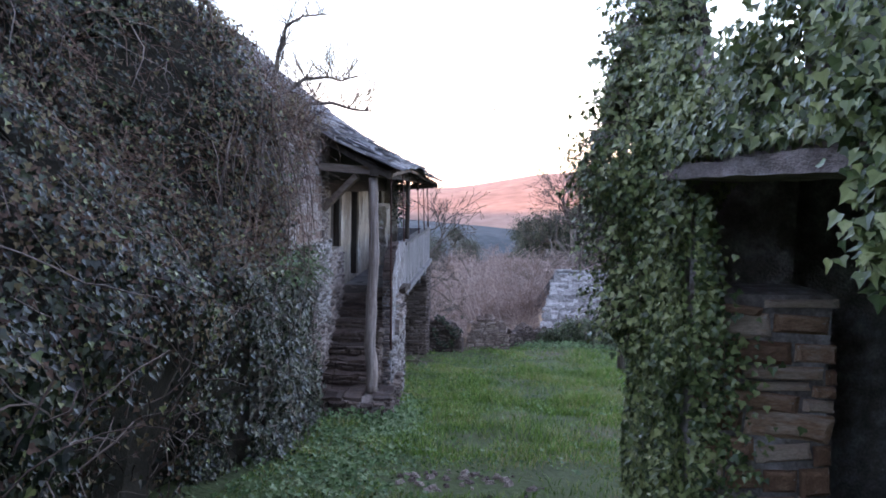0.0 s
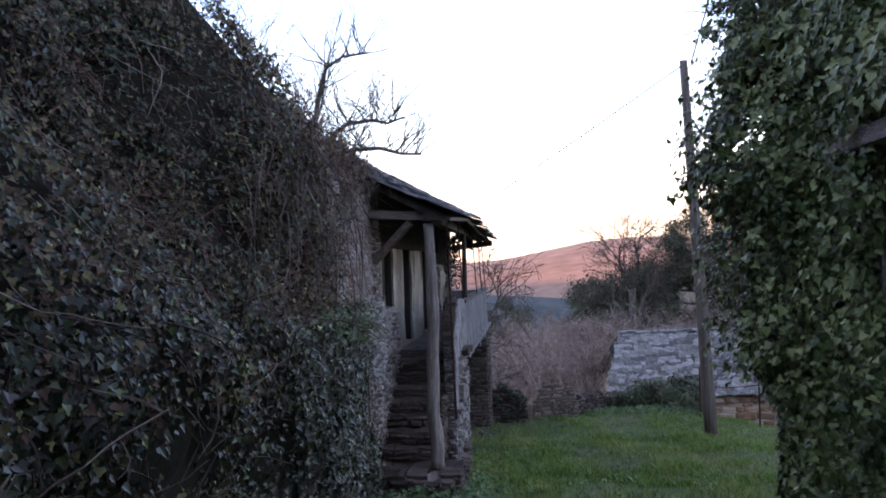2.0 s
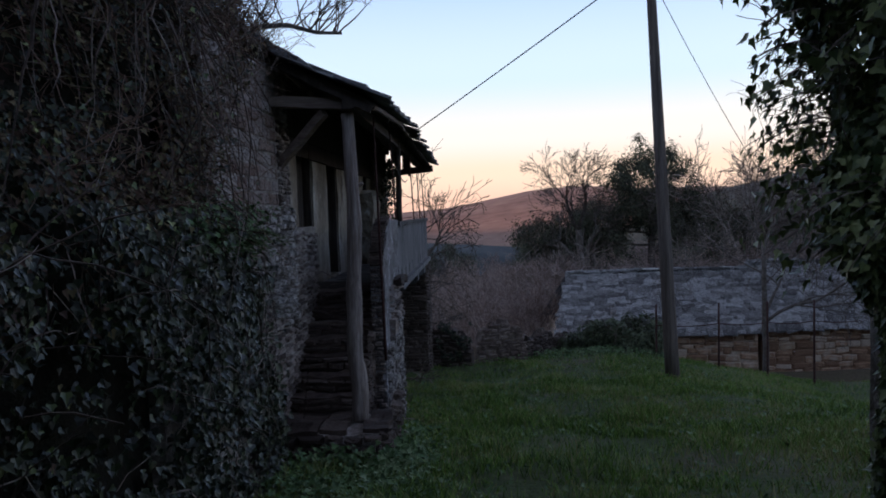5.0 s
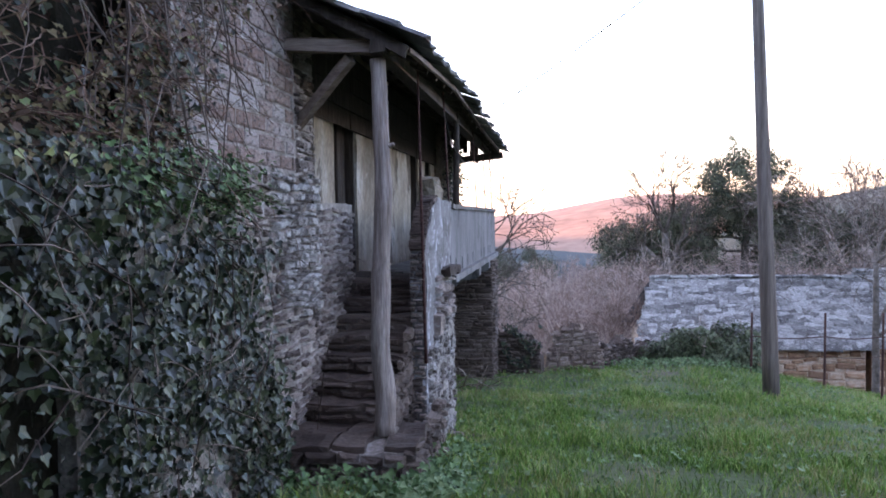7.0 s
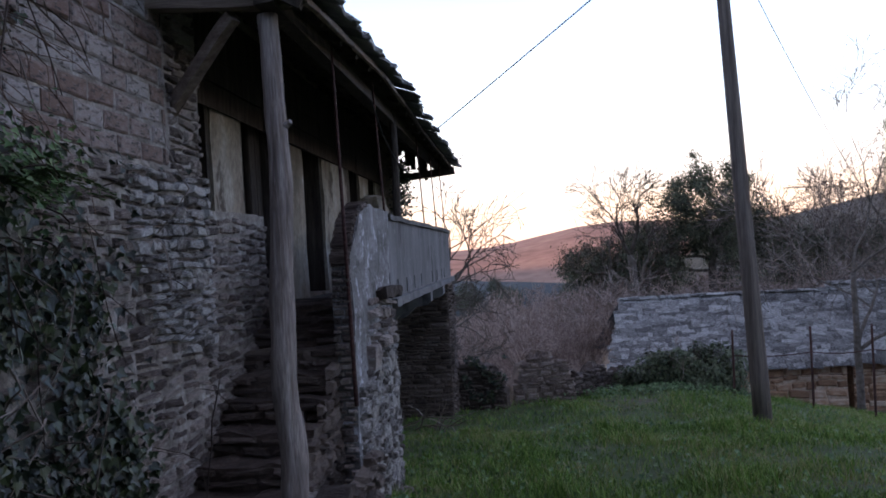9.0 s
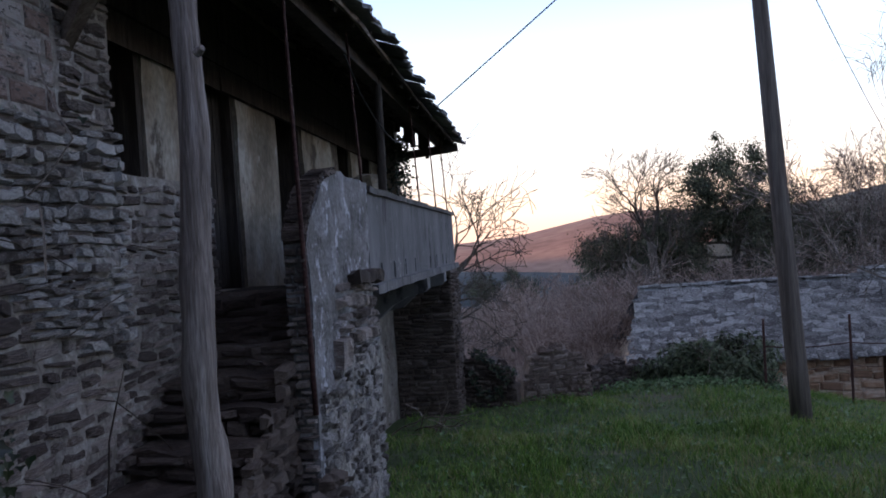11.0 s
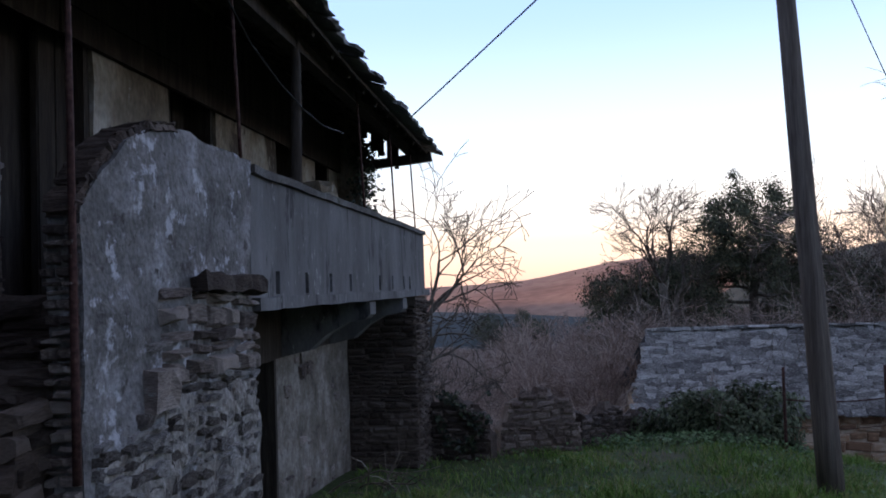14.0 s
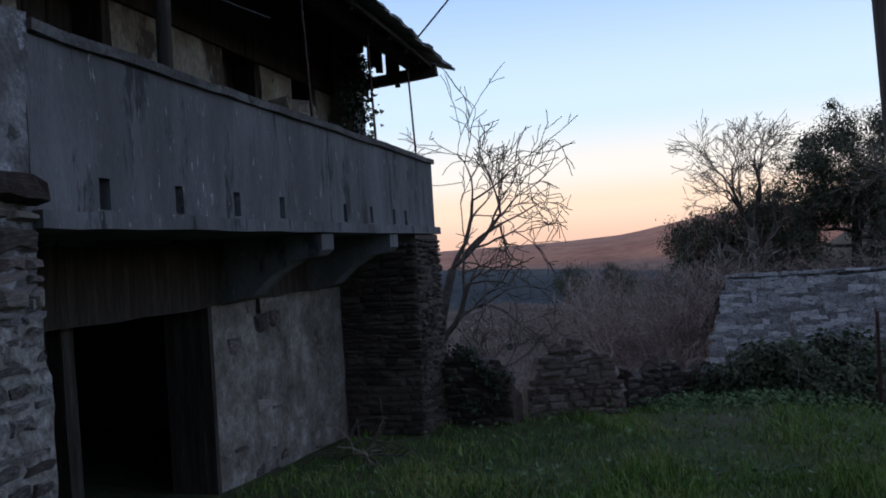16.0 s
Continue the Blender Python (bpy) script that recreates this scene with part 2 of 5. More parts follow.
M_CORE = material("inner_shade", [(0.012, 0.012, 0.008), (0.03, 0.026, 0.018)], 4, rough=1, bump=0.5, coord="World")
M_HEATH = material("heath_hill", [(0.24, 0.14, 0.105), (0.33, 0.2, 0.15), (0.38, 0.25, 0.18)], 0.011, detail=9, rough=1, bump=0, fine=0.35, bump_scale=0.06, coord="World")
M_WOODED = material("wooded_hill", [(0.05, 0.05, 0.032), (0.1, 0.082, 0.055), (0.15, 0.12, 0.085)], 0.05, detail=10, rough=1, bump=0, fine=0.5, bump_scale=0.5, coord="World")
M_CANE = material("bramble_cane", [(0.09, 0.045, 0.035), (0.16, 0.095, 0.07), (0.24, 0.17, 0.13)], 3, per_island=0.5, rough=0.8, bump=0, coord="World")
# conifer green shifted to blue-grey: distance haze put into the colour
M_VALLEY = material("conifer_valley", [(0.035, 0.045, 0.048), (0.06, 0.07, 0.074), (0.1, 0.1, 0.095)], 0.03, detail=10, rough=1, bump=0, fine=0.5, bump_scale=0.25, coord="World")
M_SHEDWALL = material("shed_stone", [(0.2, 0.115, 0.07), (0.36, 0.22, 0.135), (0.46, 0.36, 0.27)], 2, per_object=0.6, bump=0.6, bump_scale=14,
                      spots=[((0.5, 0.47, 0.43), 0.2, 3)])


def ground_material():
    """Grass roots and trodden soil by the house; dry bracken and scrub litter down the valley."""
    m = material("ground_soil", [(0.035, 0.05, 0.018), (0.055, 0.08, 0.026), (0.1, 0.088, 0.056)], 0.55, detail=8, rough=1, bump=0.8, bump_scale=12,
                 coord="World", bump_dist=0.04, spots=[((0.125, 0.11, 0.062), 0.2, 0.6)])
    n, l = m.node_tree.nodes, m.node_tree.links
    b = n["Principled BSDF"]
    near = b.inputs["Base Color"].links[0].from_socket
    geo = n.new("ShaderNodeNewGeometry")
    sep = n.new("ShaderNodeSeparateXYZ")
    l.new(geo.outputs["Position"], sep.inputs[0])
    mr = n.new("ShaderNodeMapRange")
    mr.inputs["From Min"].default_value, mr.inputs["From Max"].default_value = 25.5, 28.5
    l.new(sep.outputs["Y"], mr.inputs["Value"])
    ns = n.new("ShaderNodeTexNoise")
    ns.inputs["Scale"].default_value, ns.inputs["Detail"].default_value = 0.12, 10
    l.new(geo.outputs["Position"], ns.inputs["Vector"])
    rp = n.new("ShaderNodeValToRGB")
    for e, (p, c) in zip(rp.color_ramp.elements, ((0.35, (0.05, 0.036, 0.027)), (0.68, (0.13, 0.092, 0.07)))):
        e.position, e.color = p, (*c, 1)
    l.new(ns.outputs["Fac"], rp.inputs["Fac"])
    mx = n.new("ShaderNodeMix")
    mx.data_type = "RGBA"
    l.new(mr.outputs[0], mx.inputs["Factor"])
    l.new(near, mx.inputs["A"])
    l.new(rp.outputs["Color"], mx.inputs["B"])
    l.new(mx.outputs["Result"], b.inputs["Base Color"])
    return m


M_GROUND = ground_material()


# ---- building helpers ----
def part(name, bm, mat, parent=None, label="", smooth=False):
    me = bpy.data.meshes.new(name)
    bm.to_mesh(me)
    bm.free()
    me.materials.append(mat)
    if smooth:
        for p in me.polygons:
            p.use_smooth = True
    ob = new(name, me)
    if parent:
        ob.parent = parent
    if label:
        ob["label"] = label
    return ob


def raw(name, verts, faces, mat, parent=None, smooth=False):
    me = bpy.data.meshes.new(name)
    me.from_pydata(verts, [], faces)
    me.materials.append(mat)
    if smooth:
        for p in me.polygons:
            p.use_smooth = True
    ob = new(name, me)
    if parent:
        ob.parent = parent
    return ob


def empty(name, at=(0, 0, 0)):
    """A thing's base; children are given in world coordinates when it stands at the origin."""
    ob = new(name)
    ob.location = at
    ob.empty_display_size = 0.2
    return ob


def add_box(bm, x0, x1, y0, y1, z0, z1, bevel=0.0, jitter=0.0):
    r = bmesh.ops.create_cube(bm, size=1)
    vs = r["verts"]
    for v in vs:
        v.co = Vector(((x0 + x1) / 2 + v.co.x * (x1 - x0), (y0 + y1) / 2 + v.co.y * (y1 - y0), (z0 + z1) / 2 + v.co.z * (z1 - z0)))
        if jitter:
            v.co += Vector([random.uniform(-jitter, jitter) for _ in range(3)])
    if bevel:
        es = {e for v in vs for e in v.link_edges}
        bmesh.ops.bevel(bm, geom=list(es), offset=bevel, segments=1, affect="EDGES")
    return vs


def box(name, x0, x1, y0, y1, z0, z1, mat, parent=None, bevel=0.0, jitter=0.0, label=""):
    bm = bmesh.new()
    add_box(bm, x0, x1, y0, y1, z0, z1, bevel, jitter)
    return part(name, bm, mat, parent, label)


def rough_slab(name, x0, x1, y0, y1, z0, z1, mat, parent=None, cut=0.12, jitter=0.012, label=""):
    """A wall or slab cut into a grid and roughened by noise, so that no face is perfectly flat."""
    bm = bmesh.new()
    add_box(bm, x0, x1, y0, y1, z0, z1)
    n = [max(1, min(40, int((b - a) / cut))) for a, b in ((x0, x1), (y0, y1), (z0, z1))]
    for axis, (a, b, k) in enumerate(((x0, x1, n[0]), (y0, y1, n[1]), (z0, z1, n[2]))):
        for i in range(1, k):
            co, no = Vector((0, 0, 0)), Vector((0, 0, 0))
            co[axis], no[axis] = a + (b - a) * i / k, 1
            bmesh.ops.bisect_plane(bm, geom=bm.verts[:] + bm.edges[:] + bm.faces[:], plane_co=co, plane_no=no)
    for v in bm.verts:
        v.co += noise.noise_vector(v.co * 3.1) * jitter + noise.noise_vector(v.co * 11) * jitter * 0.5
    return part(name, bm, mat, parent, label)


def tube_mesh(path, radii, sides=6):
    """Verts and faces of a tapered tube along a path."""
    vs, fs = [], []
    up = Vector((0.13, 0.31, 0.94))
    for i, p in enumerate(path):
        d = (path[min(i + 1, len(path) - 1)] - path[max(i - 1, 0)]).normalized()
        a = d.cross(up)
        a = a.normalized() if a.length > 1e-3 else Vector((1, 0, 0))
        b = d.cross(a)
        for k in range(sides):
            t = 2 * math.pi * k / sides
            vs.append(p + (a * math.cos(t) + b * math.sin(t)) * radii[i])
    for i in range(len(path) - 1):
        for k in range(sides):
            k2 = (k + 1) % sides
            fs.append((i * sides + k, i * sides + k2, (i + 1) * sides + k2, (i + 1) * sides + k))
    fs.append(tuple(range(sides))[::-1])
    fs.append(tuple((len(path) - 1) * sides + k for k in range(sides)))
    return vs, fs


def tube(name, path, r0, r1, mat, parent=None, sides=8, wobble=0.0, knots=0.0):
    path = [Vector(p) for p in path]
    if len(path) == 2:
        k = 9
        path = [path[0].lerp(path[1], i / k) for i in range(k + 1)]
    out = []
    for i, p in enumerate(path):
        out.append(p + (noise.noise_vector(p * 1.7) * wobble if 0 < i < len(path) - 1 else Vector()))
    n = len(out) - 1
    radii = [(r0 + (r1 - r0) * i / n) * (1 + knots * noise.noise(Vector((i * 0.9, r0 * 50, 1.3)))) for i in range(n + 1)]
    vs, fs = tube_mesh(out, radii, sides)
    return raw(name, vs, fs, mat, parent, smooth=sides > 5)


def beam(name, a, b, w, h, mat, parent=None, jitter=0.006):
    """A rough-hewn timber from a to b."""
    a, b = Vector(a), Vector(b)
    d = (b - a).normalized()
    s = d.cross(Vector((0, 0, 1)))
    s = s.normalized() if s.length > 1e-3 else Vector((1, 0, 0))
    u = s.cross(d)
    vs, fs = [], []
    k = 6
    for i in range(k + 1):
        c = a.lerp(b, i / k)
        for p, q in ((-1, -1), (1, -1), (1, 1), (-1, 1)):
            for e in (0.82, 1.0):
                pp, qq = (p * e, q) if (e < 1) == (p * q > 0) else (p, q * e)
                vs.append(c + s * pp * w / 2 + u * qq * h / 2 + Vector([random.uniform(-jitter, jitter) for _ in range(3)]))
    for i in range(k):
        for j in range(8):
            j2 = (j + 1) % 8
            fs.append((i * 8 + j, i * 8 + j2, i * 8 + 8 + j2, i * 8 + 8 + j))
    fs.append(tuple(range(8)))
    fs.append(tuple(k * 8 + j for j in range(8)))
    return raw(name, vs, fs, mat, parent)


def stone_mesh(name, seed, mat, jag=0.16, flat=False):
    """A unit stone: x and z run -0.5..0.5 along the wall's face, y = 0 at the back to 1 at the front."""
    rnd = random.Random(seed)
    j = lambda a: rnd.uniform(-a, a)
    back = [Vector((sx * 0.5, 0, sz * 0.5)) for sx, sz in ((-1, -1), (1, -1), (1, 1), (-1, 1))]
    rim, front = [], []
    for sx, sz in ((-1, -1), (0, -1), (1, -1), (1, 1), (0, 1), (-1, 1)):
        p = Vector((sx * (0.5 - rnd.uniform(0, jag * 0.6)), 0.62 + j(0.1), sz * (0.5 - rnd.uniform(0, jag))))
        if flat:
            p.y = 0.9 + j(0.08)
        rim.append(p)
        front.append(Vector((p.x * 0.97, 0.98 + j(0.04), p.z * 0.94)) if flat else Vector((p.x * 0.84, 0.92 + j(0.12), p.z * 0.74)))
    vs = back + rim + front
    fs = [(0, 1, 6, 5, 4), (1, 2, 7, 6), (2, 3, 9, 8, 7), (3, 0, 4, 9)]
    fs += [(4 + k, 4 + (k + 1) % 6, 10 + (k + 1) % 6, 10 + k) for k in range(6)] + [(10, 11, 14, 15), (11, 12, 13, 14)]
    me = bpy.data.meshes.new(name)
    me.from_pydata(vs, [], fs)
    me.materials.append(mat)
    return me


STONES = {}


def stone_set(key, name, mat, count=7, jag=0.16, flat=False):
    if key not in STONES:
        STONES[key] = [stone_mesh(name, hash_seed(key) + i, mat, jag, flat) for i in range(count)]
    return STONES[key]


def hash_seed(key):
    return sum(ord(c) * (i + 3) for i, c in enumerate(key))


def masonry(parent, key, name, mat, origin, u, n, width, height, row, length, depth, keep=None, gap=0.012, jag=0.16, limit=300, seed=1, even=False, flat=False):
    """Courses of single stones on a wall's face: u runs along the wall, n out of it, z up."""
    rnd = random.Random(seed)
    meshes = stone_set(key, name, mat, jag=jag, flat=flat)
    u, n, o = Vector(u).normalized(), Vector(n).normalized(), Vector(origin)
    z, made, r = 0.0, 0, 0
    while z < height and made < limit:
        h = min(rnd.uniform(*row), height - z)
        if h < row[0] * 0.6:
            break
        s = -(0.5 * length[0] if even and r % 2 else rnd.uniform(0, length[0]) if not even else 0)
        while s < width:
            w = rnd.uniform(*length)
            a, b = max(s, 0), min(s + w, width)
            s += w
            if b - a < 0.05:
                continue
            c = o + u * (a + b) / 2 + Vector((0, 0, z + h / 2))
            if not even:
                c.z += 0.45 * row[1] * noise.noise(Vector((c.x * 2.1, c.y * 2.1, c.z * 1.2 + seed)))
            if keep and not keep((a + b) / 2, z + h / 2, rnd):
                continue
            ob = new(name, rnd.choice(meshes))
            d = depth * rnd.uniform(0.6, 1.25)
            m = Matrix((u, n, Vector((0, 0, 1)))).transposed().to_4x4()
            tilt = 0.0 if even else rnd.uniform(-0.11, 0.11)
            flip = rnd.choice((-1, 1))
            m = Matrix.Translation(c - n * 0.02) @ m @ Matrix.Rotation(tilt, 4, "Y") @ Matrix.Diagonal((flip * (b - a - gap), d + 0.02, (h - gap) * (1.0 if even else rnd.uniform(0.7, 1.12)), 1))
            ob.matrix_world = m
            ob.parent = parent
            made += 1
            if made >= limit:
                break
        z += h
        r += 1
    return made


def height(x, y):
    """The ground: a lane falling to a small lawn, a step down to the shed, then the valley."""
    # climb beyond y -6 is unseen, added to block the low sun
    base = float(np.interp(y, (-400, -150, -60, -20, -6, 0, 3, 7, 10, 13, 16, 20, 23, 25.2, 27.5, 31, 45, 90, 150, 300, 600, 900, 3000),
                           (75, 42, 17, 4, 0.9, 0, -0.6, -1.25, -1.75, -2.15, -2.5, -2.9, -3.08, -3.25, -4.4, -5.6, -6.3, -7.6, -13, -34, -46, -40, -40)))
    near = max(0.0, 1 - abs(y - 10) / 30)
    base += (0.07 * noise.noise(Vector((x * 0.6, y * 0.6, 0.3))) + 0.03 * noise.noise(Vector((x * 1.9, y * 1.9, 0.7)))) * near
    if y > 27:
        base += min((y - 27) / 20, 1) * max(0, x - 9) * 0.1 * (1 if y < 300 else 0.3)
        base += min((y - 27) / 30, 1) * 0.8 * noise.noise(Vector((x * 0.05, y * 0.05, 2.3)))
    if x > 3.6 and 15 < y < 27.5:
        base -= min(x - 3.6, 5) * 0.2 * min(1, (y - 15) / 4)
    if x < -6:
        base += min(-6 - x, 30) * 0.06
    return base


def build_ground():
    ys = list(np.arange(-8, 30, 0.4)) + list(np.arange(30, 60, 2.0)) + [66, 75, 90, 110, 140, 180, 240, 300, 400, 600, 900, 1400, 3000]
    ys = [-400, -250, -150, -100, -60, -40, -25, -15] + ys
    xs = list(np.arange(-8, 14, 0.4))
    xs = [-1500, -700, -300, -150, -80, -45, -28, -18, -12] + xs + [16, 20, 26, 34, 46, 70, 120, 220, 420, 800, 1500]
    vs = [(float(x), float(y), height(float(x), float(y))) for y in ys for x in xs]
    k = len(xs)
    fs = [(j * k + i, j * k + i + 1, (j + 1) * k + i + 1, (j + 1) * k + i) for j in range(len(ys) - 1) for i in range(k - 1)]
    return tagged(raw("ground", vs, fs, M_GROUND, smooth=True), "damp grassy earth lane falling to a small lawn", "ground", kind="structure")


build_ground()


def hill(name, y, crest, mat, label, deep, base):
    """A hill whose crest line is given as (sideways slope, rise) pairs seen from the lane, with its near flank."""
    us = np.linspace(crest[0][0], crest[-1][0], 70)
    el = np.interp(us, [c[0] for c in crest], [c[1] for c in crest])
    vs, fs, rows = [], [], 14
    for j in range(rows + 1):
        s = j / rows
        for u, e in zip(us, el):
            yy = y - deep * (1 - s)
            zz = base + (e * y - base) * (s * s * (3 - 2 * s)) ** 0.8
            p = Vector((u * yy, yy, 0)) * 0.012 * 400 / y
            zz += noise.fractal(p, 1, 2, 5) * 0.0035 * y * s * (1 if s < 1 else 0.25)
            vs.append((u * yy, yy, zz))
    k = len(us)
    fs = [(j * k + i, j * k + i + 1, (j + 1) * k + i + 1, (j + 1) * k + i) for j in range(rows) for i in range(k - 1)]
    return tagged(raw(name, vs, fs, mat, smooth=True), label, "hill", kind="structure")


hill("backdrop_hill", 1300, [(-0.9, 0.01), (-0.3, -0.004), (-0.1, 0.001), (-0.03, 0.005), (0.03, 0.016), (0.07, 0.023), (0.12, 0.026), (0.2, 0.022), (0.32, 0.02), (0.9, 0.03)],
     M_HEATH, "heath-covered hill lit rose by the last sun", 620, -60)
hill("backdrop_wood", 430, [(-0.7, -0.02), (-0.22, -0.028), (-0.1, -0.033), (0.0, -0.04), (0.12, -0.05)], M_VALLEY, "dark wooded valley floor in evening shade, haze in its colour", 190, -44)
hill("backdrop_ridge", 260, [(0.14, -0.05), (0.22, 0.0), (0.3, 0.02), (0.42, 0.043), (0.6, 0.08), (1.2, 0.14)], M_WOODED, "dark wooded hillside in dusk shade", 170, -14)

# ---- farmhouse ----
house = tagged(empty("farmhouse"), "abandoned schist farmhouse with a cement balcony and slate roof", "house")
FX, BX, UX = -2.5, -1.5, -2.77          # lower facade, balcony front, recessed upper facade
lane_wall = rough_slab("wall", -3.1, -2.46, 8.8, 12.7, -2.6, 0.7, M_MORTAR, house, label="thin-coursed schist wall with earth mortar")
corner_pier = rough_slab("wall", -3.1, -2.47, 12.2, 12.78, 0.68, 2.4, M_MORTAR, house, label="rough stone pier at the stair head")
brick_wall = rough_slab("wall", -2.75, -2.47, 9.9, 12.2, 0.7, 2.15, M_MORTAR, house, label="pale hollow brick wall")


def holed_wall(name, x0, x1, y0, y1, z0, z1, holes, mat, parent, label="", jitter=0.0):
    """One wall mesh with rectangular openings (y0, y1, z0, z1) that go right through it."""
    ys = sorted({y0, y1, *[v for h in holes for v in h[:2]]})
    zs = sorted({z0, z1, *[min(max(v, z0), z1) for h in holes for v in h[2:]]})

    def fill(vals, step):
        out = []
        for a, b in zip(vals, vals[1:]):
            k = max(1, int((b - a) / step))
            out += [a + (b - a) * i / k for i in range(k)]
        return out + [vals[-1]]

    ys, zs = fill(ys, 0.35), fill(zs, 0.35)
    solid = lambda i, j: 0 <= i < len(ys) - 1 and 0 <= j < len(zs) - 1 and not any(
        a < (ys[i] + ys[i + 1]) / 2 < b and c < (zs[j] + zs[j + 1]) / 2 < d for a, b, c, d in holes)
    bm = bmesh.new()
    vmap = {}

    def vert(x, i, j):
        if (x, i, j) not in vmap:
            p = Vector((x, ys[i], zs[j]))
            vmap[(x, i, j)] = bm.verts.new(p + noise.noise_vector(p * 3) * jitter)
        return vmap[(x, i, j)]

    for i in range(len(ys) - 1):
        for j in range(len(zs) - 1):
            if not solid(i, j):
                continue
            bm.faces.new([vert(x1, *q) for q in ((i, j), (i + 1, j), (i + 1, j + 1), (i, j + 1))])
            bm.faces.new([vert(x0, *q) for q in ((i, j), (i, j + 1), (i + 1, j + 1), (i + 1, j))])
            for di, dj, a, b in ((-1, 0, (i, j + 1), (i, j)), (1, 0, (i + 1, j), (i + 1, j + 1)), (0, -1, (i, j), (i + 1, j)), (0, 1, (i + 1, j + 1), (i, j + 1))):
                if not solid(i + di, j + dj):
                    bm.faces.new([vert(x1, *b), vert(x1, *a), vert(x0, *a), vert(x0, *b)])
    bmesh.ops.recalc_face_normals(bm, faces=bm.faces[:])
    return part(name, bm, mat, parent, label)


def facade():
    """The wall behind the balcony with its openings, as piers, sills and lintels."""
    holes = [(12.8, 13.81, 0.48, 2.15), (14.6, 15.66, -0.4, 2.15), (16.85, 17.85, -0.4, 2.1), (19.6, 20.4, -0.4, 2.0), (21.2, 21.95, 0.2, 1.9)]
    holed_wall("wall", UX - 0.4, UX, 12.2, 22.75, -0.75, 2.6, holes, M_PLASTER_IN, house, "stained lime-plastered upper wall", jitter=0.02)
    for a, b, z0, z1 in holes:
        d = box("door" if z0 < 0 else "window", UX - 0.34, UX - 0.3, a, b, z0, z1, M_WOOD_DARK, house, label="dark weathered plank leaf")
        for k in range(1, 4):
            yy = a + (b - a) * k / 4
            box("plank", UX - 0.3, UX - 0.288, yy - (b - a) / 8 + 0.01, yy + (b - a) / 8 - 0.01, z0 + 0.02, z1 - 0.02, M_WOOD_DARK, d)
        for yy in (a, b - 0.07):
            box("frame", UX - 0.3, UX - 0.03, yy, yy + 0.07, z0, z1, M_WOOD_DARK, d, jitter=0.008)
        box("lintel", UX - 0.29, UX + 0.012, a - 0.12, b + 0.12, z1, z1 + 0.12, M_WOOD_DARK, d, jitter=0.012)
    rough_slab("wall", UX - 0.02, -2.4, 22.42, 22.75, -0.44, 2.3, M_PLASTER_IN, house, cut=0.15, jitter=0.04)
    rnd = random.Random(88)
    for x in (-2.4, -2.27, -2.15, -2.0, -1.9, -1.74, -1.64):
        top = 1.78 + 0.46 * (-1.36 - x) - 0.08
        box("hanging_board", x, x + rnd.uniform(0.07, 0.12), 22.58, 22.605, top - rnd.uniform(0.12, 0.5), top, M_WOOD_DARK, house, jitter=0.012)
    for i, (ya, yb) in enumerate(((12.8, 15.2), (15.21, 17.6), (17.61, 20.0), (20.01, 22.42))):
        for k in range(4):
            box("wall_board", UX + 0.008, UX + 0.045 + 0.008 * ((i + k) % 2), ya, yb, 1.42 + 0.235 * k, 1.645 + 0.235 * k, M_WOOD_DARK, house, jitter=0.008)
    # second leaf of the stair door, standing half open
    leaf = box("door", UX - 0.2, UX - 0.15, 15.22, 15.6, -0.38, 2.1, M_WOOD_DARK, house, label="narrow plank leaf standing ajar")
    for k in range(2):
        box("plank", UX - 0.15, UX - 0.138, 15.23 + 0.19 * k, 15.4 + 0.19 * k, -0.36, 2.08, M_WOOD_DARK, leaf, jitter=0.004)
    box("threshold", UX - 0.3, FX + 0.32, 14.4, 15.75, -0.46, -0.39, M_WOOD_DARK, house, jitter=0.02)
    box("floor", UX, FX, 15.44, 22.7, -0.6, -0.44, M_CEMENT, house)
    # rubble left of a fallen partition
    rough_slab("rubble", UX, UX + 0.3, 20.45, 21.15, -0.44, 1.05, M_PLASTER_IN, house, cut=0.12, jitter=0.1, label="broken stub of a plastered partition")
    # ground floor
    holed_wall("wall", FX - 0.45, FX, 14.2, 22.75, -3.5, -0.75, [(15.6, 18.62, -3.6, -0.9), (19.47, 19.57, -1.36, -1.06)], M_LIME, house, "flaking limewashed lower wall", jitter=0.025)
    # added dark boards: one hides the pale reveal, one the shaded wall head
    box("frame", FX - 0.44, FX + 0.01, 18.57, 18.63, -3.4, -0.95, M_WOOD_DARK, house)
    rough_slab("lintel", FX - 0.4, FX + 0.04, 15.45, 21.7, -1.12, -0.56, M_WOOD_DARK, house, cut=0.3, jitter=0.02)
    box("wall", -7.5, -3.7, 8.8, 9.2, -2.6, 2.0, M_MORTAR, house)
    box("wall", -7.5, -2.95, 22.35, 22.75, -3.6, 2.5, M_MORTAR, house)
    box("wall", -7.9, -7.5, 8.8, 22.75, -3.6, 3.0, M_MORTAR, house)
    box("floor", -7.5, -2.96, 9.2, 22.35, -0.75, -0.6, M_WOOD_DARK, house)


facade()


# roof: slope eases towards the eave
EAVE_X, RIDGE_X, EAVE_Z = -1.36, -6.4, 1.84
ROOF_Y0, ROOF_Y1 = 11.75, 22.8


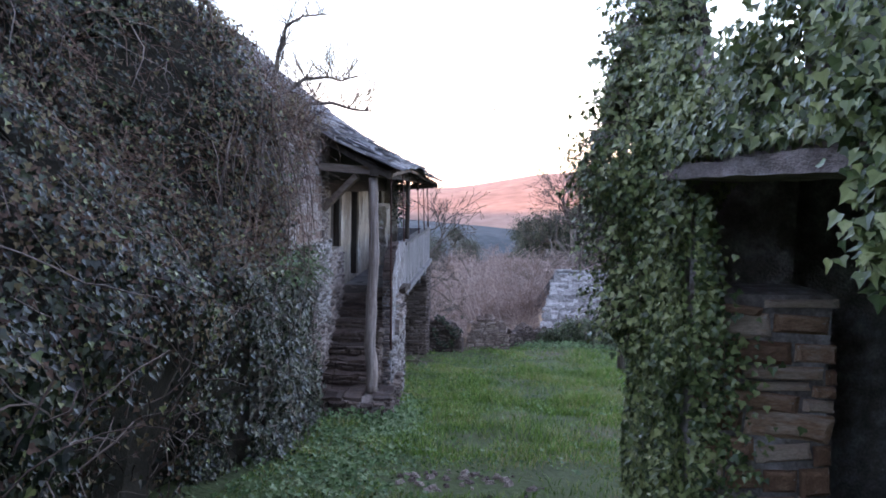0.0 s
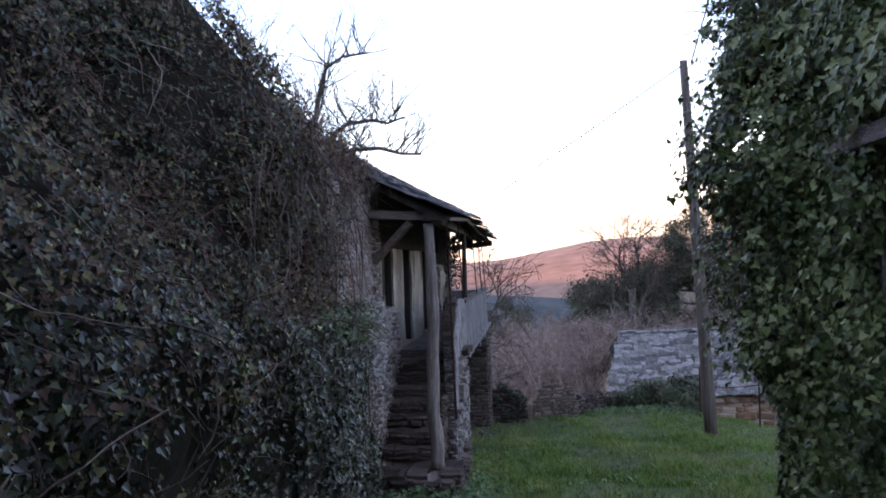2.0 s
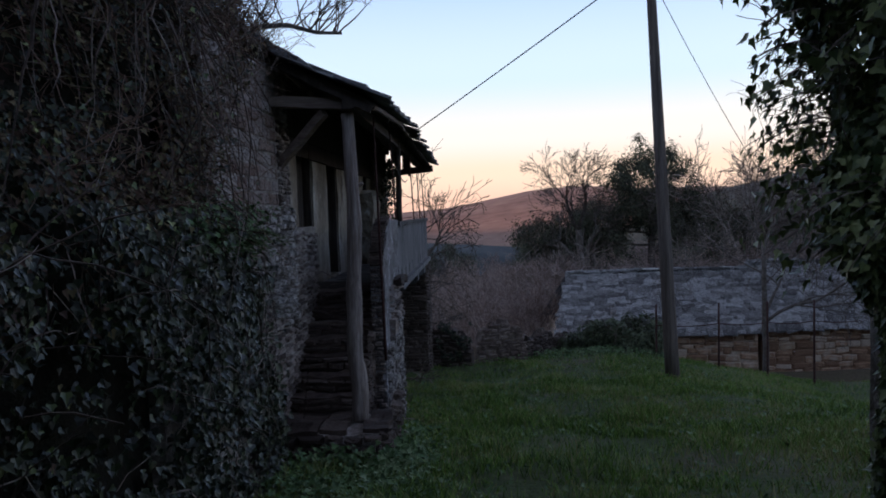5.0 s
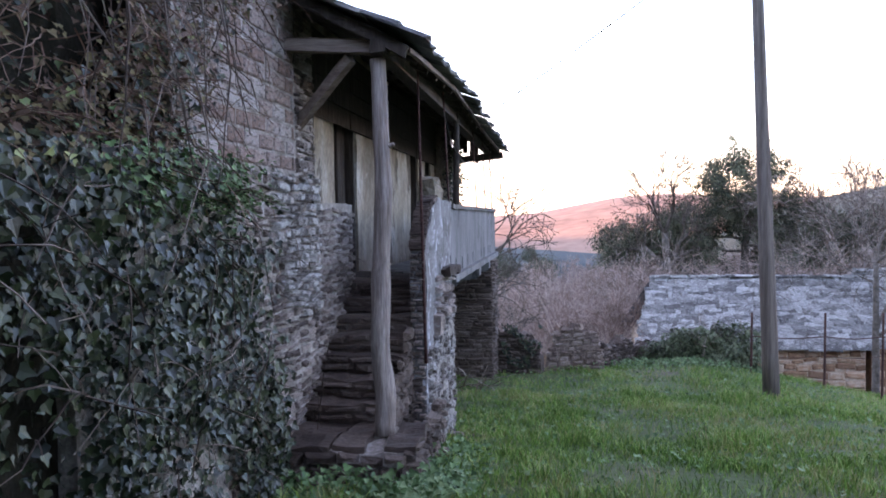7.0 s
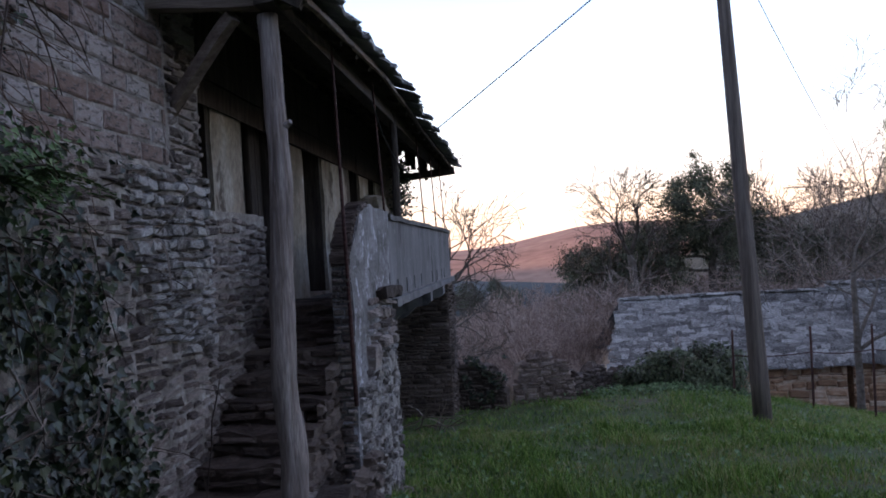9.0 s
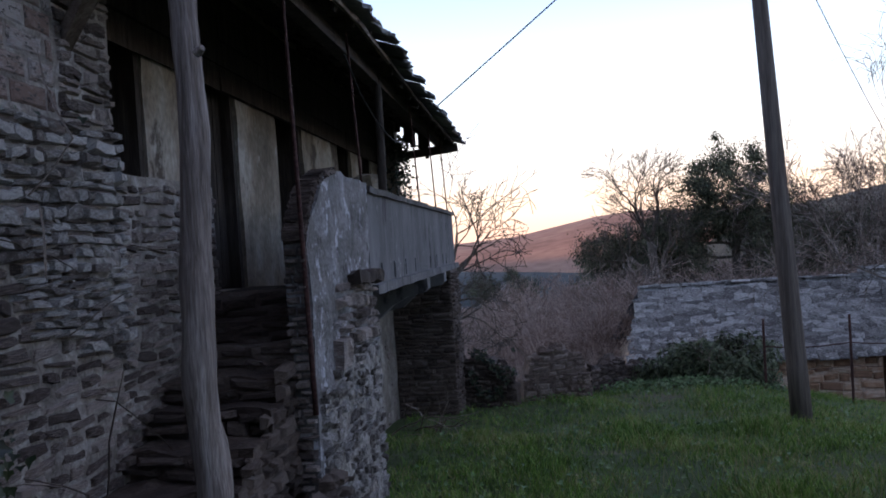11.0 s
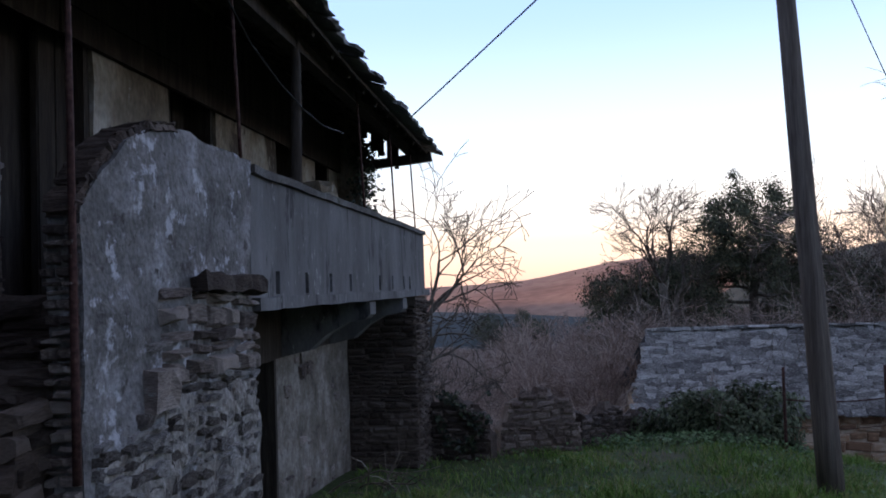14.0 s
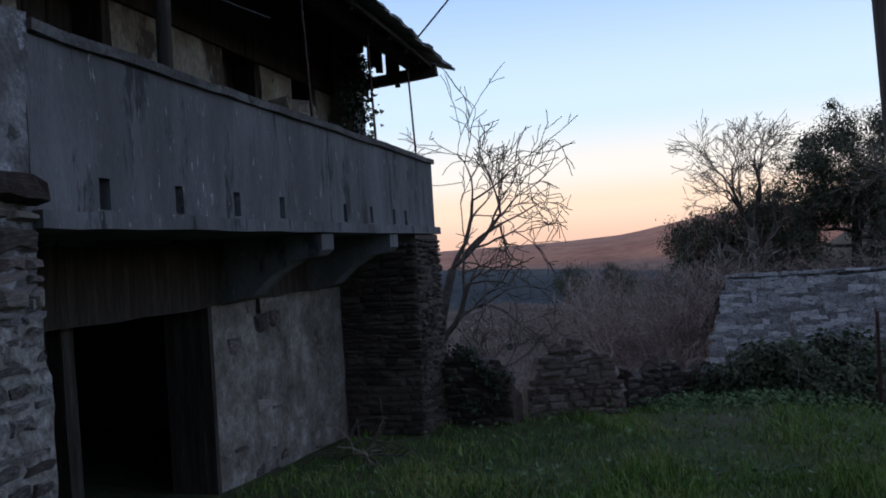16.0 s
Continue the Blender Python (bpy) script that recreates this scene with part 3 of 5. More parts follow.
def roof_z(x, y=16):
    s = EAVE_X - x
    sag = 0.03 * math.sin((y - ROOF_Y0) * 0.9) + 0.04 * noise.noise(Vector((y * 0.8, 3.1, 0)))
    hump = float(np.interp(y, (11.7, 12.5, 13.5, 15.5, 17.0, 18.7, 23.0), (0.0, 0.07, 0.1, 0.19, 0.12, 0.04, 0.0)))
    return EAVE_Z - 0.06 + 0.46 * s + 0.045 * s * s + hump + sag * min(1, 0.4 + s / 3)


def roof():
    bm = bmesh.new()
    nx, ny = 10, 20
    grid = []
    for j in range(ny + 1):
        for i in range(nx + 1):
            x = EAVE_X - 0.06 + (RIDGE_X - EAVE_X) * i / nx
            y = ROOF_Y0 + 0.05 + (ROOF_Y1 - 0.15 - ROOF_Y0) * j / ny
            grid.append(bm.verts.new((x, y, roof_z(x, y) - 0.07)))
    for j in range(ny):
        for i in range(nx):
            bm.faces.new([grid[j * (nx + 1) + i], grid[j * (nx + 1) + i + 1], grid[(j + 1) * (nx + 1) + i + 1], grid[(j + 1) * (nx + 1) + i]])
    bmesh.ops.solidify(bm, geom=bm.faces[:], thickness=0.03)
    deck = part("roof", bm, M_WOOD_DARK, house, "sagging slate roof on dark boards")
    rnd = random.Random(5)
    meshes = []
    for i in range(8):
        vs = []
        r2 = random.Random(40 + i)
        for z in (0, 1):
            for sx, sy in ((-0.5, 0), (-0.15, -0.05), (0.2, 0.03), (0.5, 0), (0.5, 1), (-0.5, 1)):
                vs.append((sx + r2.uniform(-0.06, 0.06), sy + r2.uniform(-0.07, 0.07), z + r2.uniform(-0.15, 0.15)))
        fs = [(5, 4, 3, 2, 1, 0), (6, 7, 8, 9, 10, 11)] + [(k, (k + 1) % 6, 6 + (k + 1) % 6, 6 + k) for k in range(6)]
        me = bpy.data.meshes.new("slate")
        me.from_pydata(vs, [], fs)
        me.materials.append(M_SLATE)
        meshes.append(me)
    jv, jf, made = [], [], 0
    s, row = -0.12, 0
    while EAVE_X - s > RIDGE_X:
        x = EAVE_X - s
        step = rnd.uniform(0.2, 0.27)
        y = ROOF_Y0 + rnd.uniform(-0.15, 0.1)
        while y < ROOF_Y1:
            w = rnd.uniform(0.3, 0.62)
            yc = y + w / 2
            y += w * 0.97
            slope = math.atan(0.4 + 0.104 * s) - 0.025 + rnd.uniform(-0.03, 0.03)
            over = rnd.uniform(-0.06, 0.05) if row else rnd.uniform(-0.03, 0.06)
            m = (Matrix.Translation((x + over, yc, roof_z(x, yc) + 0.0)) @ Matrix.Rotation(slope, 4, "Y") @ Matrix.Rotation(math.pi / 2, 4, "Z")
                 @ Matrix.Rotation(rnd.uniform(-0.07, 0.07), 4, "Z") @ Matrix.Diagonal((w * rnd.uniform(1.0, 1.14), 0.46, rnd.uniform(0.022, 0.042), 1)))
            me = rnd.choice(meshes)
            if made < 300 and x > -4.2 and yc > ROOF_Y0 - 0.3:
                ob = new("slate", me)
                ob.matrix_world = m
                ob.parent = deck
                made += 1
            else:
                k = len(jv)
                jv.extend(m @ v.co for v in me.vertices)
                jf.extend(tuple(k + q for q in p.vertices) for p in me.polygons)
        s += step
        row += 1
    ob = raw("slates", jv, jf, M_SLATE_JOINED, deck)
    ob["kind"] = "stuff"
    # far slope, plain
    bm = bmesh.new()
    zr = roof_z(RIDGE_X)
    q = [bm.verts.new(p) for p in ((RIDGE_X, ROOF_Y0, zr), (RIDGE_X, ROOF_Y1, zr), (-9.2, ROOF_Y1, zr - 2), (-9.2, ROOF_Y0, zr - 2))]
    bm.faces.new(q)
    bmesh.ops.solidify(bm, geom=bm.faces[:], thickness=0.08)
    part("roof", bm, M_SLATE_JOINED, house)
    # timbers under the eave
    for i in range(19):
        y = ROOF_Y0 + 0.15 + i * 0.6
        if y > ROOF_Y1:
            break
        xa, xb = -2.9, EAVE_X - 0.02
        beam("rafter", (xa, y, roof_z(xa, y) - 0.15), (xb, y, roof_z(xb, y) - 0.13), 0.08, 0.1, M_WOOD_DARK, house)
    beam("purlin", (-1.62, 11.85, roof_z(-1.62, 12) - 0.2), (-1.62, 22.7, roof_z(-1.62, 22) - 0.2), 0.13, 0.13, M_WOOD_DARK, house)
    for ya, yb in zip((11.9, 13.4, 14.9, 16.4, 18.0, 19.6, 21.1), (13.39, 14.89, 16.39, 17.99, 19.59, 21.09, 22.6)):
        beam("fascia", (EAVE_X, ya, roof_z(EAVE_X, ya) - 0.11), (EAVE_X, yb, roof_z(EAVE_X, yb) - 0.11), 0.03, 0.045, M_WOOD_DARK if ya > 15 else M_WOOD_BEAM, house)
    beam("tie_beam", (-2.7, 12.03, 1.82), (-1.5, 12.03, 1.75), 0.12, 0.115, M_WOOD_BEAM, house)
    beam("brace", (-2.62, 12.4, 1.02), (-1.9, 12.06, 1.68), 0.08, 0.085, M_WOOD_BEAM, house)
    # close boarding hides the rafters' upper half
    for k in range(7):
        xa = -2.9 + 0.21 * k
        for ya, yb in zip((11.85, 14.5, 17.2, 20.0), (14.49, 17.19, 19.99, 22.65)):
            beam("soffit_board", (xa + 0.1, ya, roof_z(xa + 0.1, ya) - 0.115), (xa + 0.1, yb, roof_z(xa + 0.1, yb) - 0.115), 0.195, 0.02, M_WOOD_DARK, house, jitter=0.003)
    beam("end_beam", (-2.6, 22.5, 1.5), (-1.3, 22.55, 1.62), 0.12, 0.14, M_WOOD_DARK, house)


roof()

_line = [Vector(p) for p in ((-1.62, 11.95, -1.56), (-1.65, 11.97, -0.7), (-1.61, 12.0, 0.2), (-1.66, 12.03, 1.0), (-1.66, 12.05, 1.66))]
_path = []
for i in range(34):
    f = i / 33 * 4
    k = min(3, int(f))
    p = _line[k].lerp(_line[k + 1], f - k)
    _path.append(p + noise.noise_vector(p * 2.2) * 0.034)
_rad = [(0.089 - 0.024 * i / 33) * (1 + 0.12 * noise.noise(Vector((i * 0.37, 2.2, 0))) + 0.06 * noise.noise(Vector((i * 0.9, 7.2, 0)))) for i in range(34)]
_v, _f = tube_mesh(_path, _rad, 16)
_v = [q + noise.noise_vector(Vector((q.x * 22, q.y * 22, q.z * 2.5))) * 0.007 for q in _v]
raw("porch_post", _v, _f, M_WOOD_GREY, house, smooth=True)
tube("knot", [(-1.54, 11.92, 0.9), (-1.5, 11.9, 0.92)], 0.025, 0.018, M_WOOD_GREY, house, sides=7)
tube("slack_wire", [(-1.52, 15.05, 1.6), (-1.52, 15.6, 1.36), (-1.52, 16.2, 1.22), (-1.52, 16.8, 1.14), (-1.53, 17.4, 1.12), (-1.55, 18.2, 1.2)], 0.008, 0.008, M_WIRE, house, sides=5)
for o in [o for o in house.children if o.name.startswith("porch_post")]:
    o["label"] = "cracked grey tree-trunk post"

# stair
stair = empty("stair")
stair.parent = house
random.seed(3)
N_ST, Y_S0, Y_S1, Z_S0, Z_S1 = 7, 12.35, 14.1, -1.56, -0.4
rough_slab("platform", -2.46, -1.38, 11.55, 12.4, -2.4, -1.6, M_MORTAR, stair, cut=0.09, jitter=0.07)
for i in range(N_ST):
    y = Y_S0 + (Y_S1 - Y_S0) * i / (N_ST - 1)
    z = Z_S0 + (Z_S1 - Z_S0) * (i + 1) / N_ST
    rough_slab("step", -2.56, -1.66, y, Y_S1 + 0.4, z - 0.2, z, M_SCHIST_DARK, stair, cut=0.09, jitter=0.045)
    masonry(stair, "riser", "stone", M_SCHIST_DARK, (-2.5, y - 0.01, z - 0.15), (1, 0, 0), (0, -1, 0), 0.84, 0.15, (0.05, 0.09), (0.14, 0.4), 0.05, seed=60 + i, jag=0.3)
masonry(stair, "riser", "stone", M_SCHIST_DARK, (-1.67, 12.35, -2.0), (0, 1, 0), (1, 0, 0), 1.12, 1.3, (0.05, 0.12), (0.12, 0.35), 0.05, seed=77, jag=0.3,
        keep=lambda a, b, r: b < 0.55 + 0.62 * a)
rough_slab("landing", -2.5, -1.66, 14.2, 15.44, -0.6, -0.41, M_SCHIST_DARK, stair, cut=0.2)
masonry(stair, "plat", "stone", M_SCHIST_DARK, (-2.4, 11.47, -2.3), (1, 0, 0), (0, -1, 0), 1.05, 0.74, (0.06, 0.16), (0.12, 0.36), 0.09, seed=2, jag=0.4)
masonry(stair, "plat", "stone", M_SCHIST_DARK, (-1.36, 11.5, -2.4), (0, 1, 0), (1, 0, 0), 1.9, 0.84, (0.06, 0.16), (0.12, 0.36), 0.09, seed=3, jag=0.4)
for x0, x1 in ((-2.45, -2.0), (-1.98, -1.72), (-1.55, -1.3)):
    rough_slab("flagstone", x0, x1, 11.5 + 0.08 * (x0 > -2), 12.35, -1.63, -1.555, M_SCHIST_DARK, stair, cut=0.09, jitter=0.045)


def side_wall():
    """The stair's outer wall: steep shoulder at the near end, then level with the balcony."""
    bm = bmesh.new()
    out = [(13.45, -2.6), (13.45, 0.0), (13.62, 0.2), (13.82, 0.35), (14.1, 0.47), (14.45, 0.52), (14.9, 0.51), (15.44, 0.49), (15.44, -2.8)]
    rings = []
    for x in (-1.66, -1.5):
        rings.append([bm.verts.new((x, y, z)) for y, z in out])
    for r in rings:
        bm.faces.new(r)
    for i in range(len(out)):
        j = (i + 1) % len(out)
        bm.faces.new((rings[0][i], rings[0][j], rings[1][j], rings[1][i]))
    bmesh.ops.recalc_face_normals(bm, faces=bm.faces[:])
    for axis, a, b, k in ((1, 13.45, 15.42, 16), (2, -2.6, 0.4, 24)):
        for i in range(1, k):
            co, no = Vector(), Vector()
            co[axis], no[axis] = a + (b - a) * i / k, 1
            bmesh.ops.bisect_plane(bm, geom=bm.verts[:] + bm.edges[:] + bm.faces[:], plane_co=co, plane_no=no)
    bmesh.ops.triangulate(bm, faces=[f for f in bm.faces if len(f.verts) > 4])
    for v in bm.verts:
        v.co += noise.noise_vector(v.co * 3.3) * 0.03 + noise.noise_vector(v.co * 12) * 0.012
    return part("side_wall", bm, M_CEMENT_ROUGH, house, "lichen-spotted rendered stair wall, render broken at the foot")


swall = side_wall()
rough_slab("wall", -2.5, -1.75, 14.25, 15.4, -3.0, -0.62, M_MORTAR, house)
_top = [(13.43, -0.02), (13.52, 0.1), (13.62, 0.22), (13.72, 0.3), (13.83, 0.37), (13.95, 0.43), (14.1, 0.48), (14.25, 0.51), (14.4, 0.53)]
for (ya, za), (yb, zb) in zip(_top, _top[1:]):
    beam("coping_stone", (-1.585 + random.uniform(-0.012, 0.012), ya, za), (-1.585, yb - 0.006, zb), 0.16, 0.04, M_SCHIST_DARK, swall, jitter=0.012)
masonry(swall, "sw_end", "stone", M_SCHIST, (-1.67, 13.44, -2.2), (1, 0, 0), (0, -1, 0), 0.17, 2.15, (0.03, 0.075), (0.1, 0.17), 0.045, seed=4, jag=0.3)
# render gone below a ragged line: whitewashed rubble, larger bare blocks under the ledge
RENDER_FOOT = ((13.5, 13.7, 13.85, 14.02, 14.12, 14.3, 14.45, 15.45), (-1.0, -1.08, -1.0, -0.85, -0.62, -0.5, -0.36, -0.36))
bare_of_render = lambda a, b, r: b - 2.45 < float(np.interp(a + 13.5, *RENDER_FOOT))
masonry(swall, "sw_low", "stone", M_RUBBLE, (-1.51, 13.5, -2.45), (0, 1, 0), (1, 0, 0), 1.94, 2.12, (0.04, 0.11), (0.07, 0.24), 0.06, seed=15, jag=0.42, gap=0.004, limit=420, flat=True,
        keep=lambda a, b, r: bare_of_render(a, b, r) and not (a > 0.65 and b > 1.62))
masonry(swall, "sw_face", "stone", M_SCHIST, (-1.5, 14.15, -0.9), (0, 1, 0), (1, 0, 0), 1.29, 0.5, (0.07, 0.16), (0.14, 0.4), 0.07, seed=5, jag=0.35)
rough_slab("block", -1.52, -1.42, 13.98, 14.22, -1.0, -0.8, M_SCHIST, swall, cut=0.07, jitter=0.04)
for ya, yb, za, zb in ((13.55, 14.3, -2.5, -1.15), (14.2, 15.44, -2.6, -0.95), (13.5, 15.4, -2.7, -1.7)):
    rough_slab("rubble_core", -1.6, -1.475, ya, yb, za, zb, M_WHITEWASH_FLAT, swall, cut=0.07, jitter=0.05)
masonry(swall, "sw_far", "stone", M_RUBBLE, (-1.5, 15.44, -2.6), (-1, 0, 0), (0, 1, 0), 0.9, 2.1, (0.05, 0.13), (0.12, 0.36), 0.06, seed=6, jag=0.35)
rough_slab("ledge_stone", -1.62, -1.37, 14.48, 15.4, -0.4, -0.3, M_SCHIST_DARK, swall, cut=0.08, jitter=0.05)

# balcony
slab = rough_slab("balcony_slab", FX, -1.43, 15.42, 22.75, -0.53, -0.44, M_CEMENT, house, cut=0.25, jitter=0.01, label="cracked grey cement balcony slab")
HOLES = [15.97, 16.68, 17.4, 18.12, 19.48, 20.22, 20.98, 21.42]


def parapet():
    p = holed_wall("parapet", BX - 0.1, BX, 15.44, 22.72, -0.44, 0.41, [(h - 0.045, h + 0.045, -0.42, -0.25) for h in HOLES], M_CEMENT, house,
                   "streaked grey cement balcony parapet with drain holes", jitter=0.0)
    box("end_panel", FX, BX - 0.1, 22.62, 22.72, -0.44, 0.41, M_CEMENT, p)
    rough_slab("coping", BX - 0.14, BX + 0.035, 15.46, 22.76, 0.412, 0.47, M_CEMENT_DARK, p, cut=0.2, jitter=0.012)
    return p


par = parapet()
for y in (18.9, 20.8):
    bm = bmesh.new()
    prof = [(-1.46, -0.54), (-1.46, -0.68), (-1.52, -0.73), (-1.72, -0.76), (-1.95, -0.88), (-2.15, -1.05), (-2.5, -1.12), (-2.5, -0.54)]
    rr = [[bm.verts.new((x, y + s, z)) for x, z in prof] for s in (-0.14, 0.14)]
    bm.faces.new(rr[0])
    bm.faces.new(rr[1][::-1])
    for i in range(len(prof)):
        j = (i + 1) % len(prof)
        bm.faces.new((rr[0][i], rr[1][i], rr[1][j], rr[0][j]))
    bmesh.ops.recalc_face_normals(bm, faces=bm.faces[:])
    part("corbel", bm, M_CEMENT, house, "curved stone corbel")
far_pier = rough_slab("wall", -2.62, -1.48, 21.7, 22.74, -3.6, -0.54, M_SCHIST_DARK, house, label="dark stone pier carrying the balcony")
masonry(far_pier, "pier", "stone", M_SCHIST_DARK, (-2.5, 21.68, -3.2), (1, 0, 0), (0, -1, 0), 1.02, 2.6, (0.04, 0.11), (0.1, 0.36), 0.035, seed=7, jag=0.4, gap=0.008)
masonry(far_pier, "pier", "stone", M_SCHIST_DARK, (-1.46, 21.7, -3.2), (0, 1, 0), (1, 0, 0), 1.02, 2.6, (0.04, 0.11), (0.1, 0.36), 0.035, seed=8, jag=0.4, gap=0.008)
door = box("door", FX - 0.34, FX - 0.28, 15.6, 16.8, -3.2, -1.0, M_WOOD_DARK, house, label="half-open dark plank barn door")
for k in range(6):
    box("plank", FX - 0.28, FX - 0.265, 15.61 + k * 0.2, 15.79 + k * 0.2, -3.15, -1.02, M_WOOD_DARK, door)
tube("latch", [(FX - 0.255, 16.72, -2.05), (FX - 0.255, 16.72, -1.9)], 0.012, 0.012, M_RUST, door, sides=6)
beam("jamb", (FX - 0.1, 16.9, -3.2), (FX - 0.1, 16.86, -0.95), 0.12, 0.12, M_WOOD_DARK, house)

lime = [o for o in house.children if o.get("label") == "flaking limewashed lower wall"][0]
masonry(lime, "limestone", "stone", M_SCHIST, (FX - 0.01, 18.7, -3.1), (0, 1, 0), (1, 0, 0), 2.9, 2.2, (0.08, 0.2), (0.15, 0.4), 0.035, seed=16, jag=0.4,
        keep=lambda a, b, r: r.random() < 0.09)

# iron bars between parapet and roof, and the balcony's wooden post
for y, z0, dy in ((13.4, -1.2, 0.06), (15.3, 0.5, 0.02), (18.82, 0.46, 0.02), (20.5, 0.46, 0.08), (22.02, 0.46, 0.03)):
    tube("iron_bar", [(-1.5, y, z0), (-1.56, y + dy, roof_z(-1.56, y) - 0.1)], 0.013 if z0 > 0 else 0.02, 0.012, M_RUST, house, sides=6)
tube("balcony_post", [(-1.58, 16.75, 0.4), (-1.58, 16.78, 1.85)], 0.05, 0.042, M_WOOD_DARK, house, sides=9, wobble=0.03)

# stones and bricks of the lane wall
masonry(lane_wall, "lane", "stone", M_SCHIST, (-2.46, 8.8, -2.1), (0, 1, 0), (1, 0, 0), 3.9, 2.8, (0.04, 0.11), (0.1, 0.36), 0.036, seed=9, jag=0.35, gap=0.012,
        keep=lambda a, b, r: a > 1.75 or r.random() < 0.12, limit=420)
masonry(brick_wall, "bricks", "brick", M_BRICK, (-2.47, 9.95, 0.72), (0, 1, 0), (1, 0, 0), 2.24, 1.45, (0.135, 0.135), (0.31, 0.31), 0.02, seed=10, gap=0.016, jag=0.05, even=True)
masonry(corner_pier, "pier_flat", "stone", M_SCHIST, (-2.47, 12.22, 0.6), (0, 1, 0), (1, 0, 0), 0.55, 1.75, (0.04, 0.1), (0.1, 0.32), 0.03, seed=41, jag=0.4, gap=0.006, flat=True)
masonry(corner_pier, "pier_flat", "stone", M_SCHIST, (-2.47, 12.78, 0.45), (-1, 0, 0), (0, 1, 0), 0.5, 1.9, (0.04, 0.1), (0.1, 0.32), 0.03, seed=42, jag=0.4, gap=0.006, flat=True)
stair_left = rough_slab("wall", -3.1, -2.475, 12.7, 14.25, -1.9, 0.46, M_MORTAR, house)
masonry(stair_left, "lane", "stone", M_SCHIST, (-2.475, 12.7, -1.6), (0, 1, 0), (1, 0, 0), 1.55, 2.0, (0.04, 0.1), (0.1, 0.34), 0.036, seed=11, jag=0.35, gap=0.008)

masonry(lane_wall, "lane_white", "stone", M_WHITEWASH, (-2.442, 11.55, -1.0), (0, 1, 0), (1, 0, 0), 1.22, 1.68, (0.035, 0.1), (0.06, 0.26), 0.05, seed=43, jag=0.4, gap=0.004, flat=True,
        keep=lambda a, b, r: b > 0.35 + 0.7 * abs(a - 0.85) + 0.5 * noise.noise(Vector((a * 3, b * 2.5, 2))))
for y0, y1, z0, z1 in ((12.12, 12.45, 0.1, 0.45), (12.2, 12.6, -0.25, 0.0), (12.5, 12.74, -0.5, -0.15)):
    rough_slab("mortar_patch", -2.5, -2.425, y0, y1, z0, z1, M_WHITEWASH_FLAT, lane_wall, cut=0.04, jitter=0.07)

# ---- barn beside the lane ----
barn = tagged(empty("stone_barn"), "ivy-covered stone barn with a dark open doorway", "barn")
BXL = 1.42
bwall = rough_slab("wall", BXL, BXL + 0.92, 5.5, 7.3, -2.0, 0.85, M_MORTAR, barn, cut=0.3)
rough_slab("wall", BXL, BXL + 0.1, 5.6, 6.25, 0.83, 2.5, M_MORTAR, barn, cut=0.3)
rough_slab("wall", BXL, BXL + 0.92, 6.2, 7.3, 0.83, 2.5, M_MORTAR, barn, cut=0.3)
# unseen wall beside the lane, added to cut the light into the doorway
rough_slab("wall", BXL, BXL + 0.45, 0.5, 2.75, -1.2, 1.71, M_MORTAR, barn, cut=0.3)
rough_slab("wall", BXL, BXL + 0.45, 0.5, 5.5, 1.71, 2.08, M_MORTAR, barn, cut=0.3)
upper = rough_slab("wall", BXL + 0.02, BXL + 0.5, -2.5, 3.8, 2.08, 4.6, M_MORTAR, barn, cut=0.3, label="upper stone wall")
masonry(upper, "barn", "stone", M_SCHIST, (BXL + 0.02, 3.8, 2.25), (0, -1, 0), (-1, 0, 0), 2.6, 2.2, (0.12, 0.25), (0.3, 0.6), 0.05, seed=12)
masonry(upper, "barn", "stone", M_SCHIST, (BXL + 0.5, 3.8, 2.25), (-1, 0, 0), (0, 1, 0), 0.5, 2.2, (0.12, 0.25), (0.2, 0.5), 0.05, seed=13)
jambw = rough_slab("wall", BXL + 0.9, 5.5, 6.6, 7.1, -2.0, 2.45, M_MORTAR, barn, cut=0.4)
masonry(bwall, "barnin", "stone", M_SHEDWALL, (BXL + 0.02, 5.49, -1.3), (1, 0, 0), (0, -1, 0), 0.95, 2.15, (0.07, 0.2), (0.2, 0.6), 0.05, seed=14)
box("wall", 5.0, 5.5, -3.0, 6.6, -2.0, 4.6, M_MORTAR, barn)
box("wall", BXL, 5.0, -3.0, -2.5, -2.0, 4.6, M_MORTAR, barn)
box("wall", BXL, BXL + 0.45, -2.5, 0.5, -1.0, 2.25, M_MORTAR, barn)
box("floor", BXL + 0.45, 5.0, -2.5, 6.6, 1.75, 1.9, M_WOOD_DARK, barn)
box("roof", BXL - 0.2, 5.6, -3.2, 3.95, 4.6, 4.75, M_SLATE_JOINED, barn)
rough_slab("lintel", BXL - 0.16, BXL + 0.4, 0.6, 5.95, 1.6, 1.69, M_SCHIST, barn, cut=0.15, jitter=0.015, label="rough dark stone lintel slab")

# ---- utility pole and cables ----
pole = tagged(empty("utility_pole"), "tall weathered wooden utility pole in the lawn", "pole")
tube("pole", [(3.55, 20, -3.1), (3.25, 20, 5.5)], 0.15, 0.088, M_POLE, pole, sides=14)
tube("hook", [(3.25, 20, 5.3), (3.35, 19.9, 5.32), (3.42, 19.85, 5.4)], 0.012, 0.012, M_RUST, pole, sides=6)
tube("insulator", [(3.42, 19.85, 5.36), (3.42, 19.85, 5.46)], 0.035, 0.025, M_CERAMIC, pole, sides=8)


